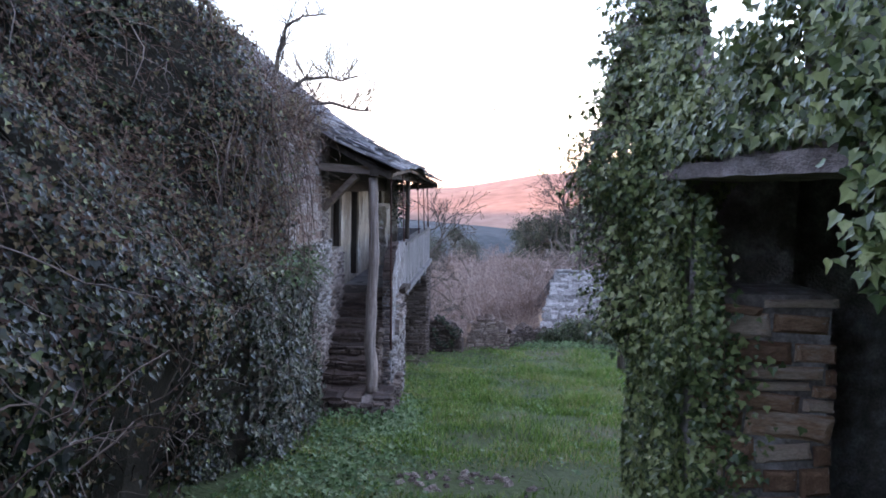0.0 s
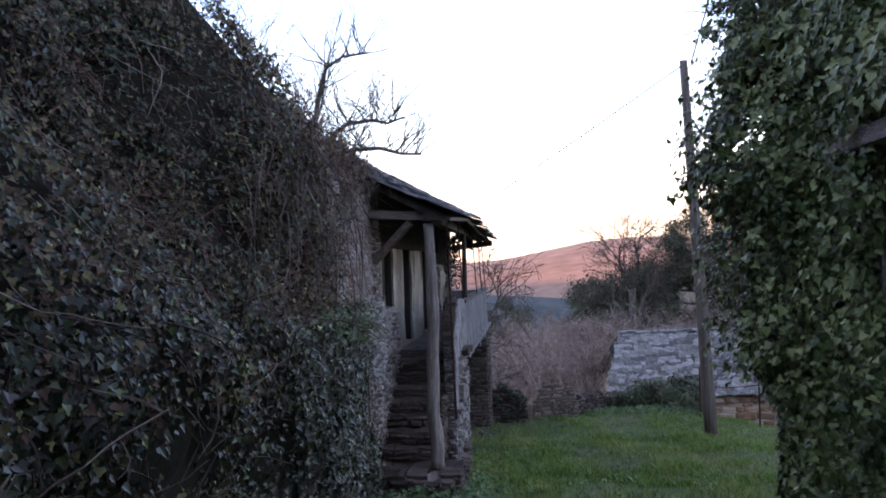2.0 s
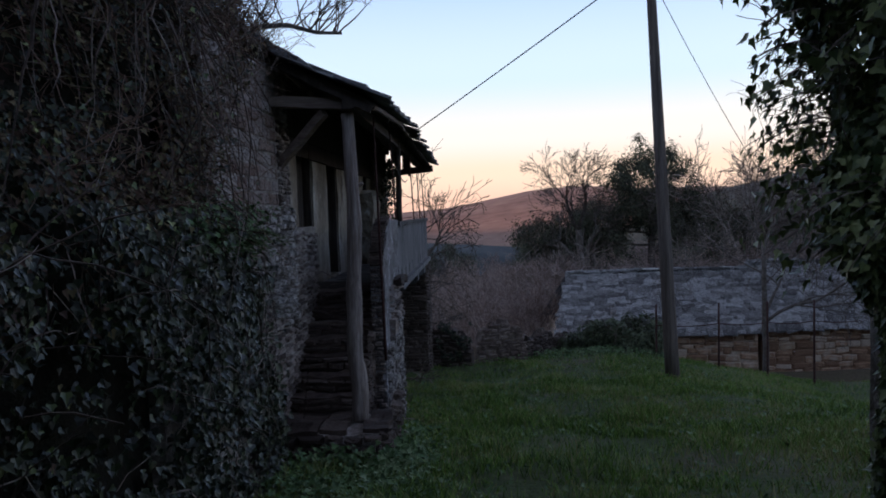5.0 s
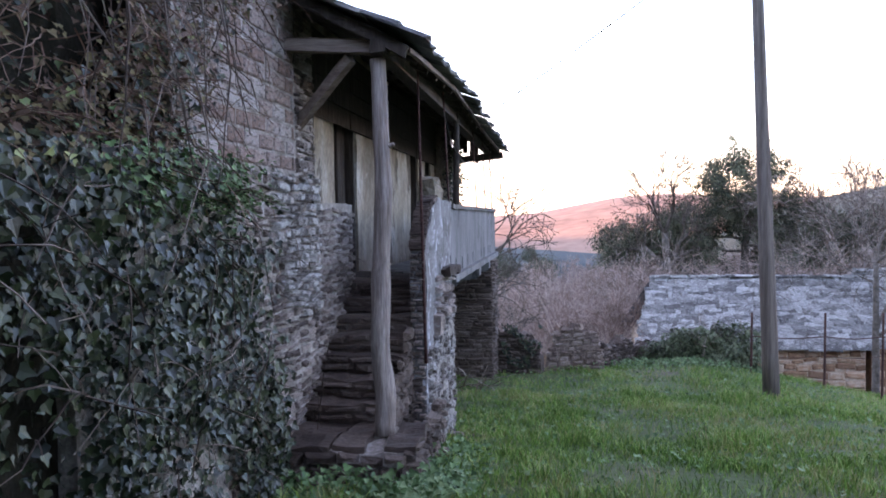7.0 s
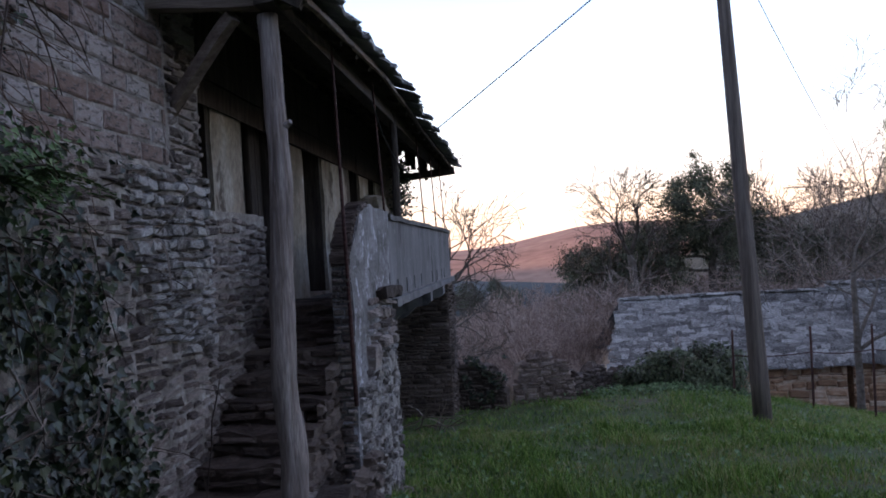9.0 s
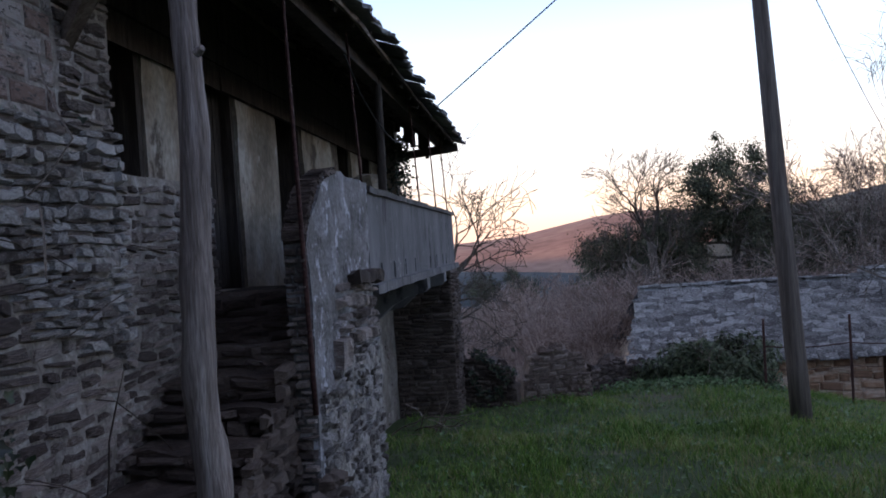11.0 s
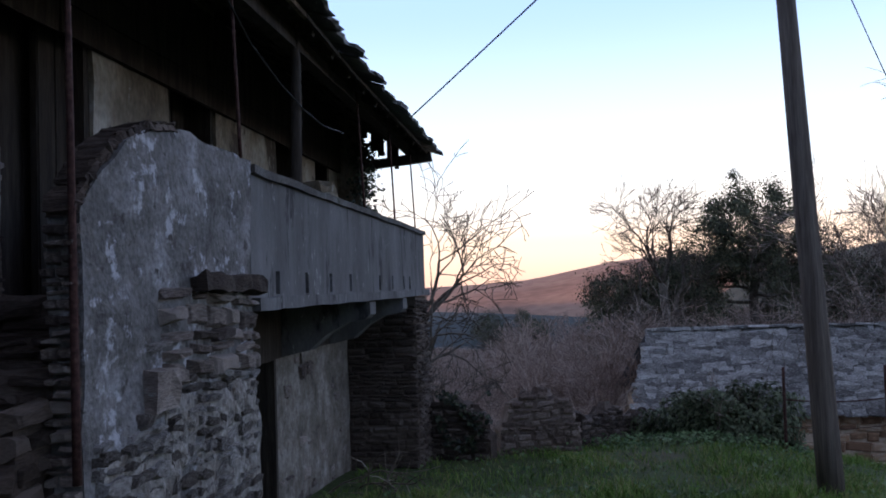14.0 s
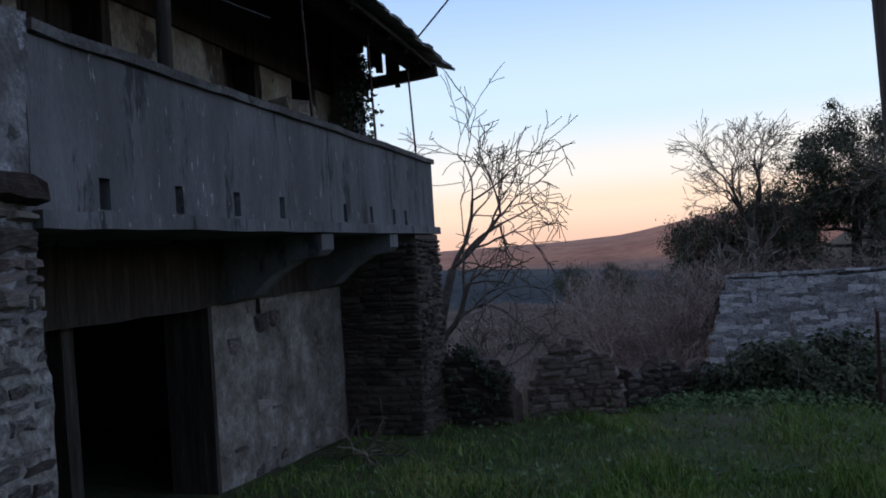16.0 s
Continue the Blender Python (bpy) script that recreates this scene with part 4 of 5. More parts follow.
def cable(a, b, sag, r, label):
    a, b = Vector(a), Vector(b)
    pts = [a.lerp(b, i / 24) - Vector((0, 0, sag * 4 * (i / 24) * (1 - i / 24))) for i in range(25)]
    vs, fs = tube_mesh(pts, [r] * 25, 5)
    return tagged(raw("overhead_cable", vs, fs, M_WIRE), label, "cable")


cable((3.2, 19.95, 5.38), (-2.63, 24.73, 2.19), 0.025, 0.014, "twisted black cable from the pole to the house end")
cable((3.4, 19.9, 5.42), (2.42, -3.77, 11.7), 0.02, 0.016, "twisted black cable up to the lane")
cable((3.3, 20.05, 5.1), (12.86, 33.93, -1.9), 0.68, 0.008, "thin dark line to the far trees")

# ---- slate shed below the lawn ----
shed = tagged(empty("slate_shed"), "low stone shed with a pale slate roof below the lawn", "shed")


def shed_roof(x0, x1, x2, x3, ye, yr, ze, zr, seed, wall_parts):
    """Eave from x0 to x1 at ye, ze; ridge from x2 to x3 at yr, zr."""
    rnd = random.Random(seed)
    bm = bmesh.new()
    q = [bm.verts.new(p) for p in ((x0, ye, ze - 0.06), (x1, ye, ze - 0.06), (x3, yr, zr - 0.06), (x2, yr, zr - 0.06))]
    bm.faces.new(q)
    back = [bm.verts.new(p) for p in ((x2, yr, zr - 0.06), (x3, yr, zr - 0.06), (x1, 2 * yr - ye, ze), (x0, 2 * yr - ye, ze))]
    bm.faces.new(back)
    bmesh.ops.solidify(bm, geom=bm.faces[:], thickness=0.06)
    deck = part("roof", bm, M_SLATE_JOINED, shed)
    meshes = stone_set("shedslate", "slate", M_SLATE_PALE, count=14, jag=0.45, flat=True)
    length = math.hypot(yr - ye, zr - ze)
    nrm = Vector((0, -(zr - ze), yr - ye)).normalized()
    along = Vector((0, yr - ye, zr - ze)).normalized()
    s = -0.1
    while s < length - 0.1:
        f = max(0, s / length)
        a, b = x0 + (x2 - x0) * f, x1 + (x3 - x1) * f
        h = rnd.uniform(0.12, 0.2)
        x = a - rnd.uniform(-0.1, 0.12)
        while x < b:
            w = rnd.uniform(0.22, 0.95) * rnd.uniform(0.6, 1.0)
            p = Vector((x + w / 2, ye, ze)) + along * (s + h / 2) - nrm * 0.02
            sag = 0.05 * noise.noise(Vector((x * 0.5, s, seed)))
            p += along * (0.12 * noise.noise(Vector((x * 0.6, s * 0.8, seed + 5))) + rnd.gauss(0, 0.025))
            m = Matrix((Vector((1, 0, 0)), nrm, -along)).transposed().to_4x4()
            m = Matrix.Translation(p + nrm * sag) @ m @ Matrix.Rotation(rnd.uniform(0.08, 0.26), 4, "X") @ Matrix.Rotation(rnd.gauss(0, 0.11), 4, "Y") @ Matrix.Diagonal((w * rnd.uniform(0.95, 1.12), rnd.uniform(0.03, 0.08), h * rnd.uniform(1.3, 2.1), 1))
            ob = new("slate", rnd.choice(meshes))
            ob.matrix_world = m
            ob.parent = deck
            x += w
        s += h
    # ridge slabs
    x = x2
    while x < x3:
        w = rnd.uniform(0.5, 0.9)
        box("ridge_slab", x, x + w - 0.02, yr - 0.22, yr + 0.15, zr - 0.03, zr + 0.03, M_SLATE_PALE, deck, jitter=0.035)
        x += w
    w = rough_slab("wall", x0 + 0.3, x1 - 0.1, ye + 0.3, 2 * yr - ye - 0.3, ze - 2.6, ze - 0.02, M_SHEDWALL, shed, cut=0.6, jitter=0.05, label="rust-toned stone wall")
    masonry(w, "shedwall", "stone", M_SHEDWALL, (x0 + 0.3, ye + 0.28, ze - 2.0), (1, 0, 0), (0, -1, 0), x1 - x0 - 0.4, 1.9, (0.14, 0.3), (0.3, 0.8), 0.06, seed=seed + 3)


shed_roof(2.4, 9.9, 3.25, 10.3, 33.0, 36.0, -4.05, -1.95, 21, True)
shed_roof(9.75, 16.5, 10.4, 16.8, 33.2, 36.2, -4.0, -1.8, 22, True)


# ---- vegetation helpers ----
def leaf_cloud(name, points, normals, size, mat, parent=None, seed=1, droop=0.4, lobes=True):
    """Many small folded leaves, each its own island."""
    rs = np.random.RandomState(seed)
    P, N = np.array(points, float), np.array(normals, float)
    k = len(P)
    N = N / (np.linalg.norm(N, axis=1, keepdims=True) + 1e-9)
    N = N + rs.normal(0, 0.45, (k, 3))
    N /= np.linalg.norm(N, axis=1, keepdims=True)
    down = np.tile((0, 0, -1.0), (k, 1)) + rs.normal(0, 0.55, (k, 3))
    D = down - N * np.sum(down * N, axis=1, keepdims=True)
    D /= np.linalg.norm(D, axis=1, keepdims=True) + 1e-9
    S = np.cross(N, D)
    L = (size * rs.triangular(0.4, 0.85, 1.5, k))[:, None]
    if lobes:
        half = [(0.38, -0.06, 0.08), (0.52, 0.26, 0.14), (0.25, 0.46, 0.06)]
    else:
        half = [(0.22, 0.3, 0.05), (0.2, 0.7, 0.04)]
    tip = (0, 1.0 if lobes else 1.1, 0)
    shape = [(0, 0, 0)] + half + [tip] + [(-x, y, z) for x, y, z in reversed(half)]
    V = np.stack([P + (S * a + D * b + N * c) * L for a, b, c in shape], axis=1).reshape(-1, 3)
    m, h = len(shape), len(half) + 1
    faces = []
    for i in range(k):
        o = i * m
        faces.append(tuple(range(o, o + h + 1)))
        faces.append((o,) + tuple(range(o + h, o + m)))
    return raw(name, V.tolist(), faces, mat, parent)


def grow(rnd, start, direction, length, radius, depth, vs, fs, spread=0.7, gravity=0.0, kids=(2, 3), shrink=0.7, wander=0.25, sides=5, min_r=0.004, tips=None):
    """One limb and its branches, appended to vs, fs."""
    pts, p, d = [start.copy()], start.copy(), direction.normalized()
    n = 5 if depth > 1 else 4
    for i in range(n):
        d = (d + Vector([rnd.uniform(-wander, wander) for _ in range(3)]) + Vector((0, 0, gravity))).normalized()
        p = p + d * length / n
        pts.append(p.copy())
    end_r = max(min_r, radius * 0.6)
    radii = [radius + (end_r - radius) * i / n for i in range(n + 1)]
    sd = sides if depth > 1 else 3
    v, f = tube_mesh(pts, radii, sd)
    k = len(vs)
    vs.extend(v)
    fs.extend(tuple(k + q for q in face) for face in f)
    if depth <= 0:
        if tips is not None:
            tips.append(pts[-1])
        return
    for c in range(rnd.randint(*kids) + (1 if depth > 1 else 0)):
        i = rnd.randint(2, n) if c else n
        ax = Vector([rnd.uniform(-1, 1) for _ in range(3)])
        nd = (d + ax * spread).normalized()
        grow(rnd, pts[i], nd, length * shrink * rnd.uniform(0.7, 1.15), max(min_r, radii[i] * 0.68), depth - 1, vs, fs, spread, gravity, kids, shrink, wander, sides, min_r, tips)


def bare_tree(at, tall, girth, seed, label, depth=5, lean=(0, 0, 1), spread=0.75, gravity=0.02, trunk=0.35, mat=None, min_r=0.006, wander=0.25, kids=(2, 3), limb=0.28):
    rnd = random.Random(seed)
    t = tagged(empty("bare_tree"), label, "tree")
    vs, fs, tv, tf = [], [], [], []
    base = Vector(at)
    d = Vector(lean).normalized()
    n = 6
    pts = [base + d * tall * trunk * i / n + noise.noise_vector(base + Vector((0, 0, i * 0.5))) * girth * 0.8 * (i > 0) for i in range(n + 1)]
    radii = [girth * (1 - 0.4 * i / n) * (1.3 if i == 0 else 1) for i in range(n + 1)]
    tv, tf = tube_mesh(pts, radii, 9)
    raw("trunk", tv, tf, mat or M_BARK, t, smooth=True)
    for c in range(4):
        i = n if c < 2 else rnd.randint(3, n)
        a = rnd.uniform(0, 6.28)
        nd = d + Vector((math.cos(a), math.sin(a), rnd.uniform(-0.2, 0.5))) * spread
        grow(rnd, pts[i], nd, tall * limb, radii[i] * 0.62, depth - 1, vs, fs, spread, gravity, kids, 0.74, wander, 5, min_r)
    raw("bare_crown", vs, fs, mat or M_BARK, t)["kind"] = "stuff"
    return t


# ---- ivy and brambles on the bank and the near end of the house ----
def bank_x(y, z):
    """Face of the overgrown bank: upright to head height, then leaning back over the roof."""
    x = -2.3
    if z > 0.5:
        x -= 0.75 * min(z - 0.5, 2.0)
    if z > 2.5:
        x -= 0.35 * (z - 2.5)
    if z > 0.5 and y > 7.5:
        f = min(1, (y - 7.5) / 1.6)
        x = x + (max(x, -2.5 - 0.55 * max(0, z - 2.2)) - x) * f
    big = 0.55 * noise.noise(Vector((y * 0.5, z * 0.55, 4.0))) + 0.24 * noise.noise(Vector((y * 1.5, z * 1.5, 9.0)))
    return x + big * (1 if y < 8 else 0.35)


def bank_top(y):
    return float(np.interp(y, (0, 3, 7, 9, 10, 11, 11.8, 12.6), (5.0, 5.2, 4.9, 4.1, 3.25, 2.75, 2.45, 2.3)))


def bank_low(y):
    return height(-2.2, y) - 0.05


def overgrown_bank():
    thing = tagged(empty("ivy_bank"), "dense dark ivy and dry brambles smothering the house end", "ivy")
    # near-black core under the leaves: the thicket's inner shade put into colour
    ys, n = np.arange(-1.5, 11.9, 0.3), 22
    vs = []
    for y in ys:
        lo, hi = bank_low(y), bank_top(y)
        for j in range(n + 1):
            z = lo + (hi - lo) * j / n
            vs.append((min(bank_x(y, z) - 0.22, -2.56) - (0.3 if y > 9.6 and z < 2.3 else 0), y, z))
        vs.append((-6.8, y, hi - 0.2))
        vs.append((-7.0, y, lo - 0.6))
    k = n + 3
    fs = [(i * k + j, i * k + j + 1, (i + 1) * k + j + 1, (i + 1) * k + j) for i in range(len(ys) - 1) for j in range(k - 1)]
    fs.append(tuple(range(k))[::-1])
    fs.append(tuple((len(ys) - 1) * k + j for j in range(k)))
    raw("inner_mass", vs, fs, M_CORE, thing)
    rnd = random.Random(11)
    sets = {"ivy": ([], []), "light": ([], []), "dry": ([], []), "low": ([], [])}
    count = 0
    while count < 92000:
        y = rnd.uniform(-0.5, 12.3)
        lo, hi = bank_low(y), bank_top(y)
        z = lo + (hi - lo + 0.15) * rnd.random()
        # the brick wall and the near corner stay bare
        if y > 9.2 and -2.5 < z:
            bare = (y - 10.05 - 0.85 * (z - 0.7)) if z > 0.7 else (y - 11.25 - 0.8 * noise.noise(Vector((y, z * 1.4, 1))))
            if z < 2.25 and bare > 0 and rnd.random() > (0.03 if z > 0.7 else 0.16 if y < 11.7 else 0.02):
                continue
            if y > 11.6 and z > 2.2 and rnd.random() > 0.5:
                continue
        patch = noise.noise(Vector((y * 1.3, z * 1.3, 2.0)))
        hollow = noise.noise(Vector((y * 0.75, z * 0.9, 12.0)))
        if y > 11.45 and z < 0.6:
            continue
        # leafless hollow; the near-black core that shows stands for its shade
        if ((y - 6.0) / 1.2) ** 2 + ((z - bank_low(y) - 0.75) / 0.75) ** 2 < 1 + 0.5 * patch and rnd.random() < 0.93:
            continue
        if hollow < -0.2 and z < 3.2 and rnd.random() < 0.8:
            continue
        if patch < -0.2 and rnd.random() < 0.75:
            continue
        x = bank_x(y, z)
        if y > 9.0 and z < 0.7:
            x = max(x, -2.42)
        depth = rnd.gauss(0, 0.07)
        if abs(depth) > 0.16:
            depth = abs(depth) * 0.8
        p = (x + depth, y + rnd.gauss(0, 0.03), z)
        nz = 0.55 if z > 0.6 else 0.2
        nrm = (0.85, -0.25, nz)
        brown = noise.noise(Vector((y * 0.45, z * 0.6, 7.0))) + (0.45 if 0.7 < z and y > 7 else 0.3 if z > 1 and y > 4 else 0.1 if z > 1 else -0.1)
        if rnd.random() < 0.36 + 0.9 * brown:
            key = "dry"
            if rnd.random() < 0.3:
                continue
        else:
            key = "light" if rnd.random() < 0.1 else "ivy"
        if z < 0.55 and y > 7.8:
            key = "low"
            if rnd.random() < 0.45:
                continue
        sets[key][0].append(p)
        sets[key][1].append(nrm)
        count += 1
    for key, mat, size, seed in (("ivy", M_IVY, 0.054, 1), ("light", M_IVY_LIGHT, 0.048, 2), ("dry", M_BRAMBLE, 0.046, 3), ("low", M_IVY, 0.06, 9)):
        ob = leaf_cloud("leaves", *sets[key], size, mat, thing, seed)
        ob["kind"] = "stuff"
    # stray twigs, arching canes and hanging vines
    vs, fs = [], []
    for i in range(1050):
        y = rnd.uniform(0.5, 12.2)
        lo, hi = bank_low(y), bank_top(y)
        z = lo + 0.3 + (hi - lo - 0.1) * rnd.random()
        if (0.6 < z < 2.3 and y > 9.9 + 0.85 * (z - 0.7) and rnd.random() < 0.93) or (z <= 0.6 and y > 10.9 and rnd.random() < 0.8):
            continue
        a = Vector((bank_x(y, z) + rnd.uniform(-0.05, 0.1), y, z))
        long = rnd.choice((0.25, 0.4, 0.6, 0.9))
        d = Vector((rnd.uniform(0, 0.5), rnd.uniform(-1, 1), rnd.uniform(-0.8, 0.9))).normalized()
        pts = [a]
        for k in range(5):
            d = (d + Vector((rnd.uniform(-0.15, 0.2), rnd.uniform(-0.3, 0.3), rnd.uniform(-0.35, 0.2)))).normalized()
            q = pts[-1] + d * long / 5
            q.x = min(max(q.x, bank_x(q.y, q.z) - 0.05), bank_x(q.y, q.z) + 0.22)
            pts.append(q)
        r = rnd.uniform(0.0025, 0.006)
        v, f = tube_mesh(pts, [r] * 5 + [r * 0.5], 3)
        o = len(vs)
        vs.extend(v)
        fs.extend(tuple(o + q for q in face) for face in f)
    for i in range(34):
        y = rnd.uniform(7.2, 10.6)
        z = rnd.uniform(1.2, 2.6)
        a = Vector((max(bank_x(y, z), -2.75) + 0.1, y, z))
        n = 8
        drop = rnd.uniform(0.5, 1.7)
        bow, swing = rnd.uniform(-0.35, 0.35), rnd.uniform(-0.5, 0.5)
        pts = [a + Vector((0.1 * math.sin(k * 0.5) + 0.04 * k, bow * math.sin(k * 0.45) + swing * (k / n) ** 2 + rnd.uniform(-0.03, 0.03), -drop * k / n)) for k in range(n + 1)]
        pts = [Vector((max(q.x, -2.38), q.y, q.z)) for q in pts]
        r = rnd.uniform(0.003, 0.009)
        v, f = tube_mesh(pts, [r * (1 - 0.06 * k) for k in range(n + 1)], 4)
        o = len(vs)
        vs.extend(v)
        fs.extend(tuple(o + q for q in face) for face in f)
    for i in range(46):
        y, z = rnd.uniform(2.5, 9.0), rnd.uniform(-0.7, 1.6)
        a = Vector((bank_x(y, z) + 0.08, y, max(z, bank_low(y) + 0.3)))
        grow(rnd, a, Vector((rnd.uniform(0.1, 0.4), rnd.uniform(-1, 1), rnd.uniform(-0.5, 0.9))), rnd.uniform(0.35, 0.75), 0.006, 1, vs, fs, spread=0.6, gravity=-0.06, min_r=0.0025, wander=0.22, kids=(1, 2))
    ob = raw("twig_tangle", vs, fs, M_VINE, thing)
    ob["kind"] = "stuff"
    # red-brown bramble tangle above the wall top
    vs, fs = [], []
    for i in range(430):
        y = rnd.uniform(6.2, 11.0)
        z = rnd.uniform(0.6, 3.4)
        if z < 2.2 and y > 10.0 + 0.85 * (z - 0.7):
            continue
        a = Vector((bank_x(y, z) + rnd.uniform(-0.12, 0.05), y, z))
        grow(rnd, a, Vector((rnd.uniform(0.1, 0.7), rnd.uniform(-1, 1), rnd.uniform(-0.9, 0.6))), rnd.uniform(0.25, 0.6), 0.005, 1, vs, fs, spread=0.6, gravity=-0.08, min_r=0.0022, wander=0.3)
    ob = raw("bramble_tangle", vs, fs, M_CANE, thing)
    ob["kind"] = "stuff"
    P = [(-2.36 + abs(rnd.gauss(0, 0.12)), rnd.uniform(8.6, 10.6), 0.5 + rnd.gauss(0, 0.12)) for _ in range(1500)]
    leaf_cloud("moss_leaves", P, [(0.6, 0, 0.8)] * len(P), 0.04, M_WEED, thing, 14)["kind"] = "stuff"


overgrown_bank()


def fern(at, seed):
    """A tuft of arching fronds, each a rib with paired leaflets."""
    rnd = random.Random(seed)
    t = tagged(empty("fern"), "green fern tuft growing from the wall top", "fern", "wall ferns")
    for k in range(11):
        a, long = rnd.uniform(-1.5, 1.5), rnd.uniform(0.28, 0.5)
        out = Vector((math.cos(a), math.sin(a), 0))
        side = Vector((-out.y, out.x, 0))
        vs, fs = [], []
        for i in range(1, 15):
            f = i / 15
            p = Vector(at) + out * long * f + Vector((0, 0, long * (0.55 * f - 0.8 * f * f)))
            w = 0.1 * long / 0.4 * (1 - f) ** 0.7 * min(1, 4 * f)
            for sg in (-1, 1):
                o = len(vs)
                tip = p + side * sg * w + out * 0.03 - Vector((0, 0, 0.012))
                vs += [p - out * 0.009, p + out * 0.009, p.lerp(tip, 0.6) + out * 0.011, tip]
                fs += [(o, o + 1, o + 2, o + 3)]
        raw("frond", vs, fs, M_FERN, t)
    return t


for i, (x, y, z) in enumerate(((-2.38, 9.5, 0.42), (-2.36, 9.95, 0.4), (-2.38, 10.3, 0.46), (-2.4, 9.1, 0.5))):
    fern((x, y, z), 200 + i)


def dry_crest():
    """Fine upright twigs along the top of the bank and on the roof's near corner."""
    rnd = random.Random(17)
    vs, fs = [], []
    for i in range(330):
        y = rnd.uniform(6.2, 12.2)
        z = bank_top(y) + rnd.uniform(-0.7, 0.05) if y < 12 else rnd.uniform(2.2, 2.9)
        a = Vector((bank_x(y, z) + rnd.uniform(-0.3, 0.15), y, z - 0.1))
        grow(rnd, a, Vector((rnd.uniform(-0.3, 0.7), rnd.uniform(-0.4, 0.6), 0.8)), rnd.uniform(0.2, 0.5), 0.005, 1, vs, fs, spread=0.6, min_r=0.002)
    ob = tagged(raw("bramble_twigs", vs, fs, M_TWIG), "dry brown bramble twigs along the ivy crest", "twigs", kind="stuff")


dry_crest()


# ---- ivy on the barn ----
def barn_ivy():
    thing = tagged(empty("barn_ivy"), "glossy green ivy bulging round the barn corner", "ivy")
    rnd = random.Random(23)
    lv, ln, bv, bn = [], [], [], []

    def reach(z):
        return float(np.interp(z, (-1.6, -0.3, 0.1, 0.5, 1.1, 1.7, 2.3, 2.9, 3.3), (0.2, 0.24, 0.22, 0.44, 0.48, 0.66, 0.52, 0.42, 0.2)))

    # rounded column at the corner
    while len(lv) < 29000:
        z = rnd.uniform(-1.5, 3.25)
        a = rnd.uniform(math.radians(60), math.radians(300))
        r = reach(z) * (1 + 0.35 * noise.noise(Vector((math.cos(a) * 1.3, math.sin(a) * 1.3, z * 1.6)))) * (1 - abs(rnd.gauss(0, 0.16)))
        cx, cy = 1.5, 6.75
        x, y = cx + math.cos(a) * r * 1.05, cy + math.sin(a) * r * 1.2
        if noise.noise(Vector((x * 2.2, y * 2.2, z * 2.2))) < (-0.22 if z < 1.5 else 0.02) and rnd.random() < 0.8:
            continue
        lv.append((x, y, z))
        ln.append((math.cos(a), math.sin(a), 0.35))
    # sheet over the near wall face and the lintel
    k = 0
    while k < 14500:
        y, z = rnd.uniform(2.6, 6.6), rnd.uniform(-1.3, 3.0)
        if z < 1.74 and y < 5.38 + 0.35 * noise.noise(Vector((z * 1.5, 0.2, 4))):
            continue
        if z > 1.46 + 0.2 * y + 0.14 * noise.noise(Vector((y * 2.2, 7, 1))) and y > 3.7:
            continue
        if z > 1.7 and noise.noise(Vector((y * 1.4, z * 1.9, 8))) < 0.02 and rnd.random() < 0.9:
            continue
        lv.append((1.4 - abs(rnd.gauss(0, 0.1)) - (0.08 if z > 1.7 else 0), y, z))
        ln.append((-0.9, -0.3, 0.3))
        k += 1
    for i in range(2000):
        y = rnd.uniform(2.7, 5.6)
        lv.append((1.38 - abs(rnd.gauss(0, 0.08)), y, 1.74 + 0.5 * rnd.random() ** 1.3))
        ln.append((-0.9, -0.3, 0.4))
    # inside edge of the doorway
    for i in range(2000):
        z = rnd.uniform(-1.3, 1.5)
        lv.append((1.4 + abs(rnd.gauss(0, 1)) * float(np.interp(z, (-1.3, 0.4, 0.85, 1.5), (0.22, 0.2, 0.1, 0.03))), 5.4 - abs(rnd.gauss(0, 0.06)), z))
        ln.append((-0.3, -0.9, 0.2))
    # hanging bunch with broad pale leaves over the doorway
    for i in range(520):
        t = rnd.random()
        bv.append((1.3 - abs(rnd.gauss(0, 0.06)), 2.72 + rnd.gauss(0, 0.13) * (1.1 - t) - 0.1 * t, 2.1 - 0.85 * t + rnd.gauss(0, 0.04)))
        bn.append((-0.8, -0.5, 0.35))
    # loose sprigs that break the outline
    sv, sf = [], []
    for i in range(330):
        z = rnd.uniform(0.4, 3.3)
        a = rnd.uniform(2.0, 4.7)
        r = reach(z) * 0.85
        p = Vector((1.5 + math.cos(a) * r, 6.75 + math.sin(a) * r * 1.2, z))
        d = Vector((math.cos(a), math.sin(a) * 0.8, rnd.uniform(-0.2, 0.8))).normalized()
        long = rnd.uniform(0.14, 0.4)
        pts = [p + d * long * k / 4 - Vector((0, 0, 0.03 * k * k * long)) for k in range(5)]
        v, f = tube_mesh(pts, [0.004, 0.004, 0.003, 0.003, 0.002], 3)
        o = len(sv)
        sv.extend(v)
        sf.extend(tuple(o + q for q in face) for face in f)
        for k in range(int(14 * long / 0.3)):
            q = pts[0].lerp(pts[-1], rnd.random()) + Vector([rnd.gauss(0, 0.03) for _ in range(3)])
            lv.append(tuple(q))
            ln.append((d.x, d.y, 0.5))
    raw("sprig_tangle", sv, sf, M_TWIG, thing)["kind"] = "stuff"
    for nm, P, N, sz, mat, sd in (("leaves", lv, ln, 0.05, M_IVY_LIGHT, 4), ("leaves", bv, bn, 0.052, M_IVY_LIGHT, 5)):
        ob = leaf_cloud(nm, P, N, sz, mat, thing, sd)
        ob["kind"] = "stuff"
    # near-black core behind the leaves, its colour standing for the shade inside
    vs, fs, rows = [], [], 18
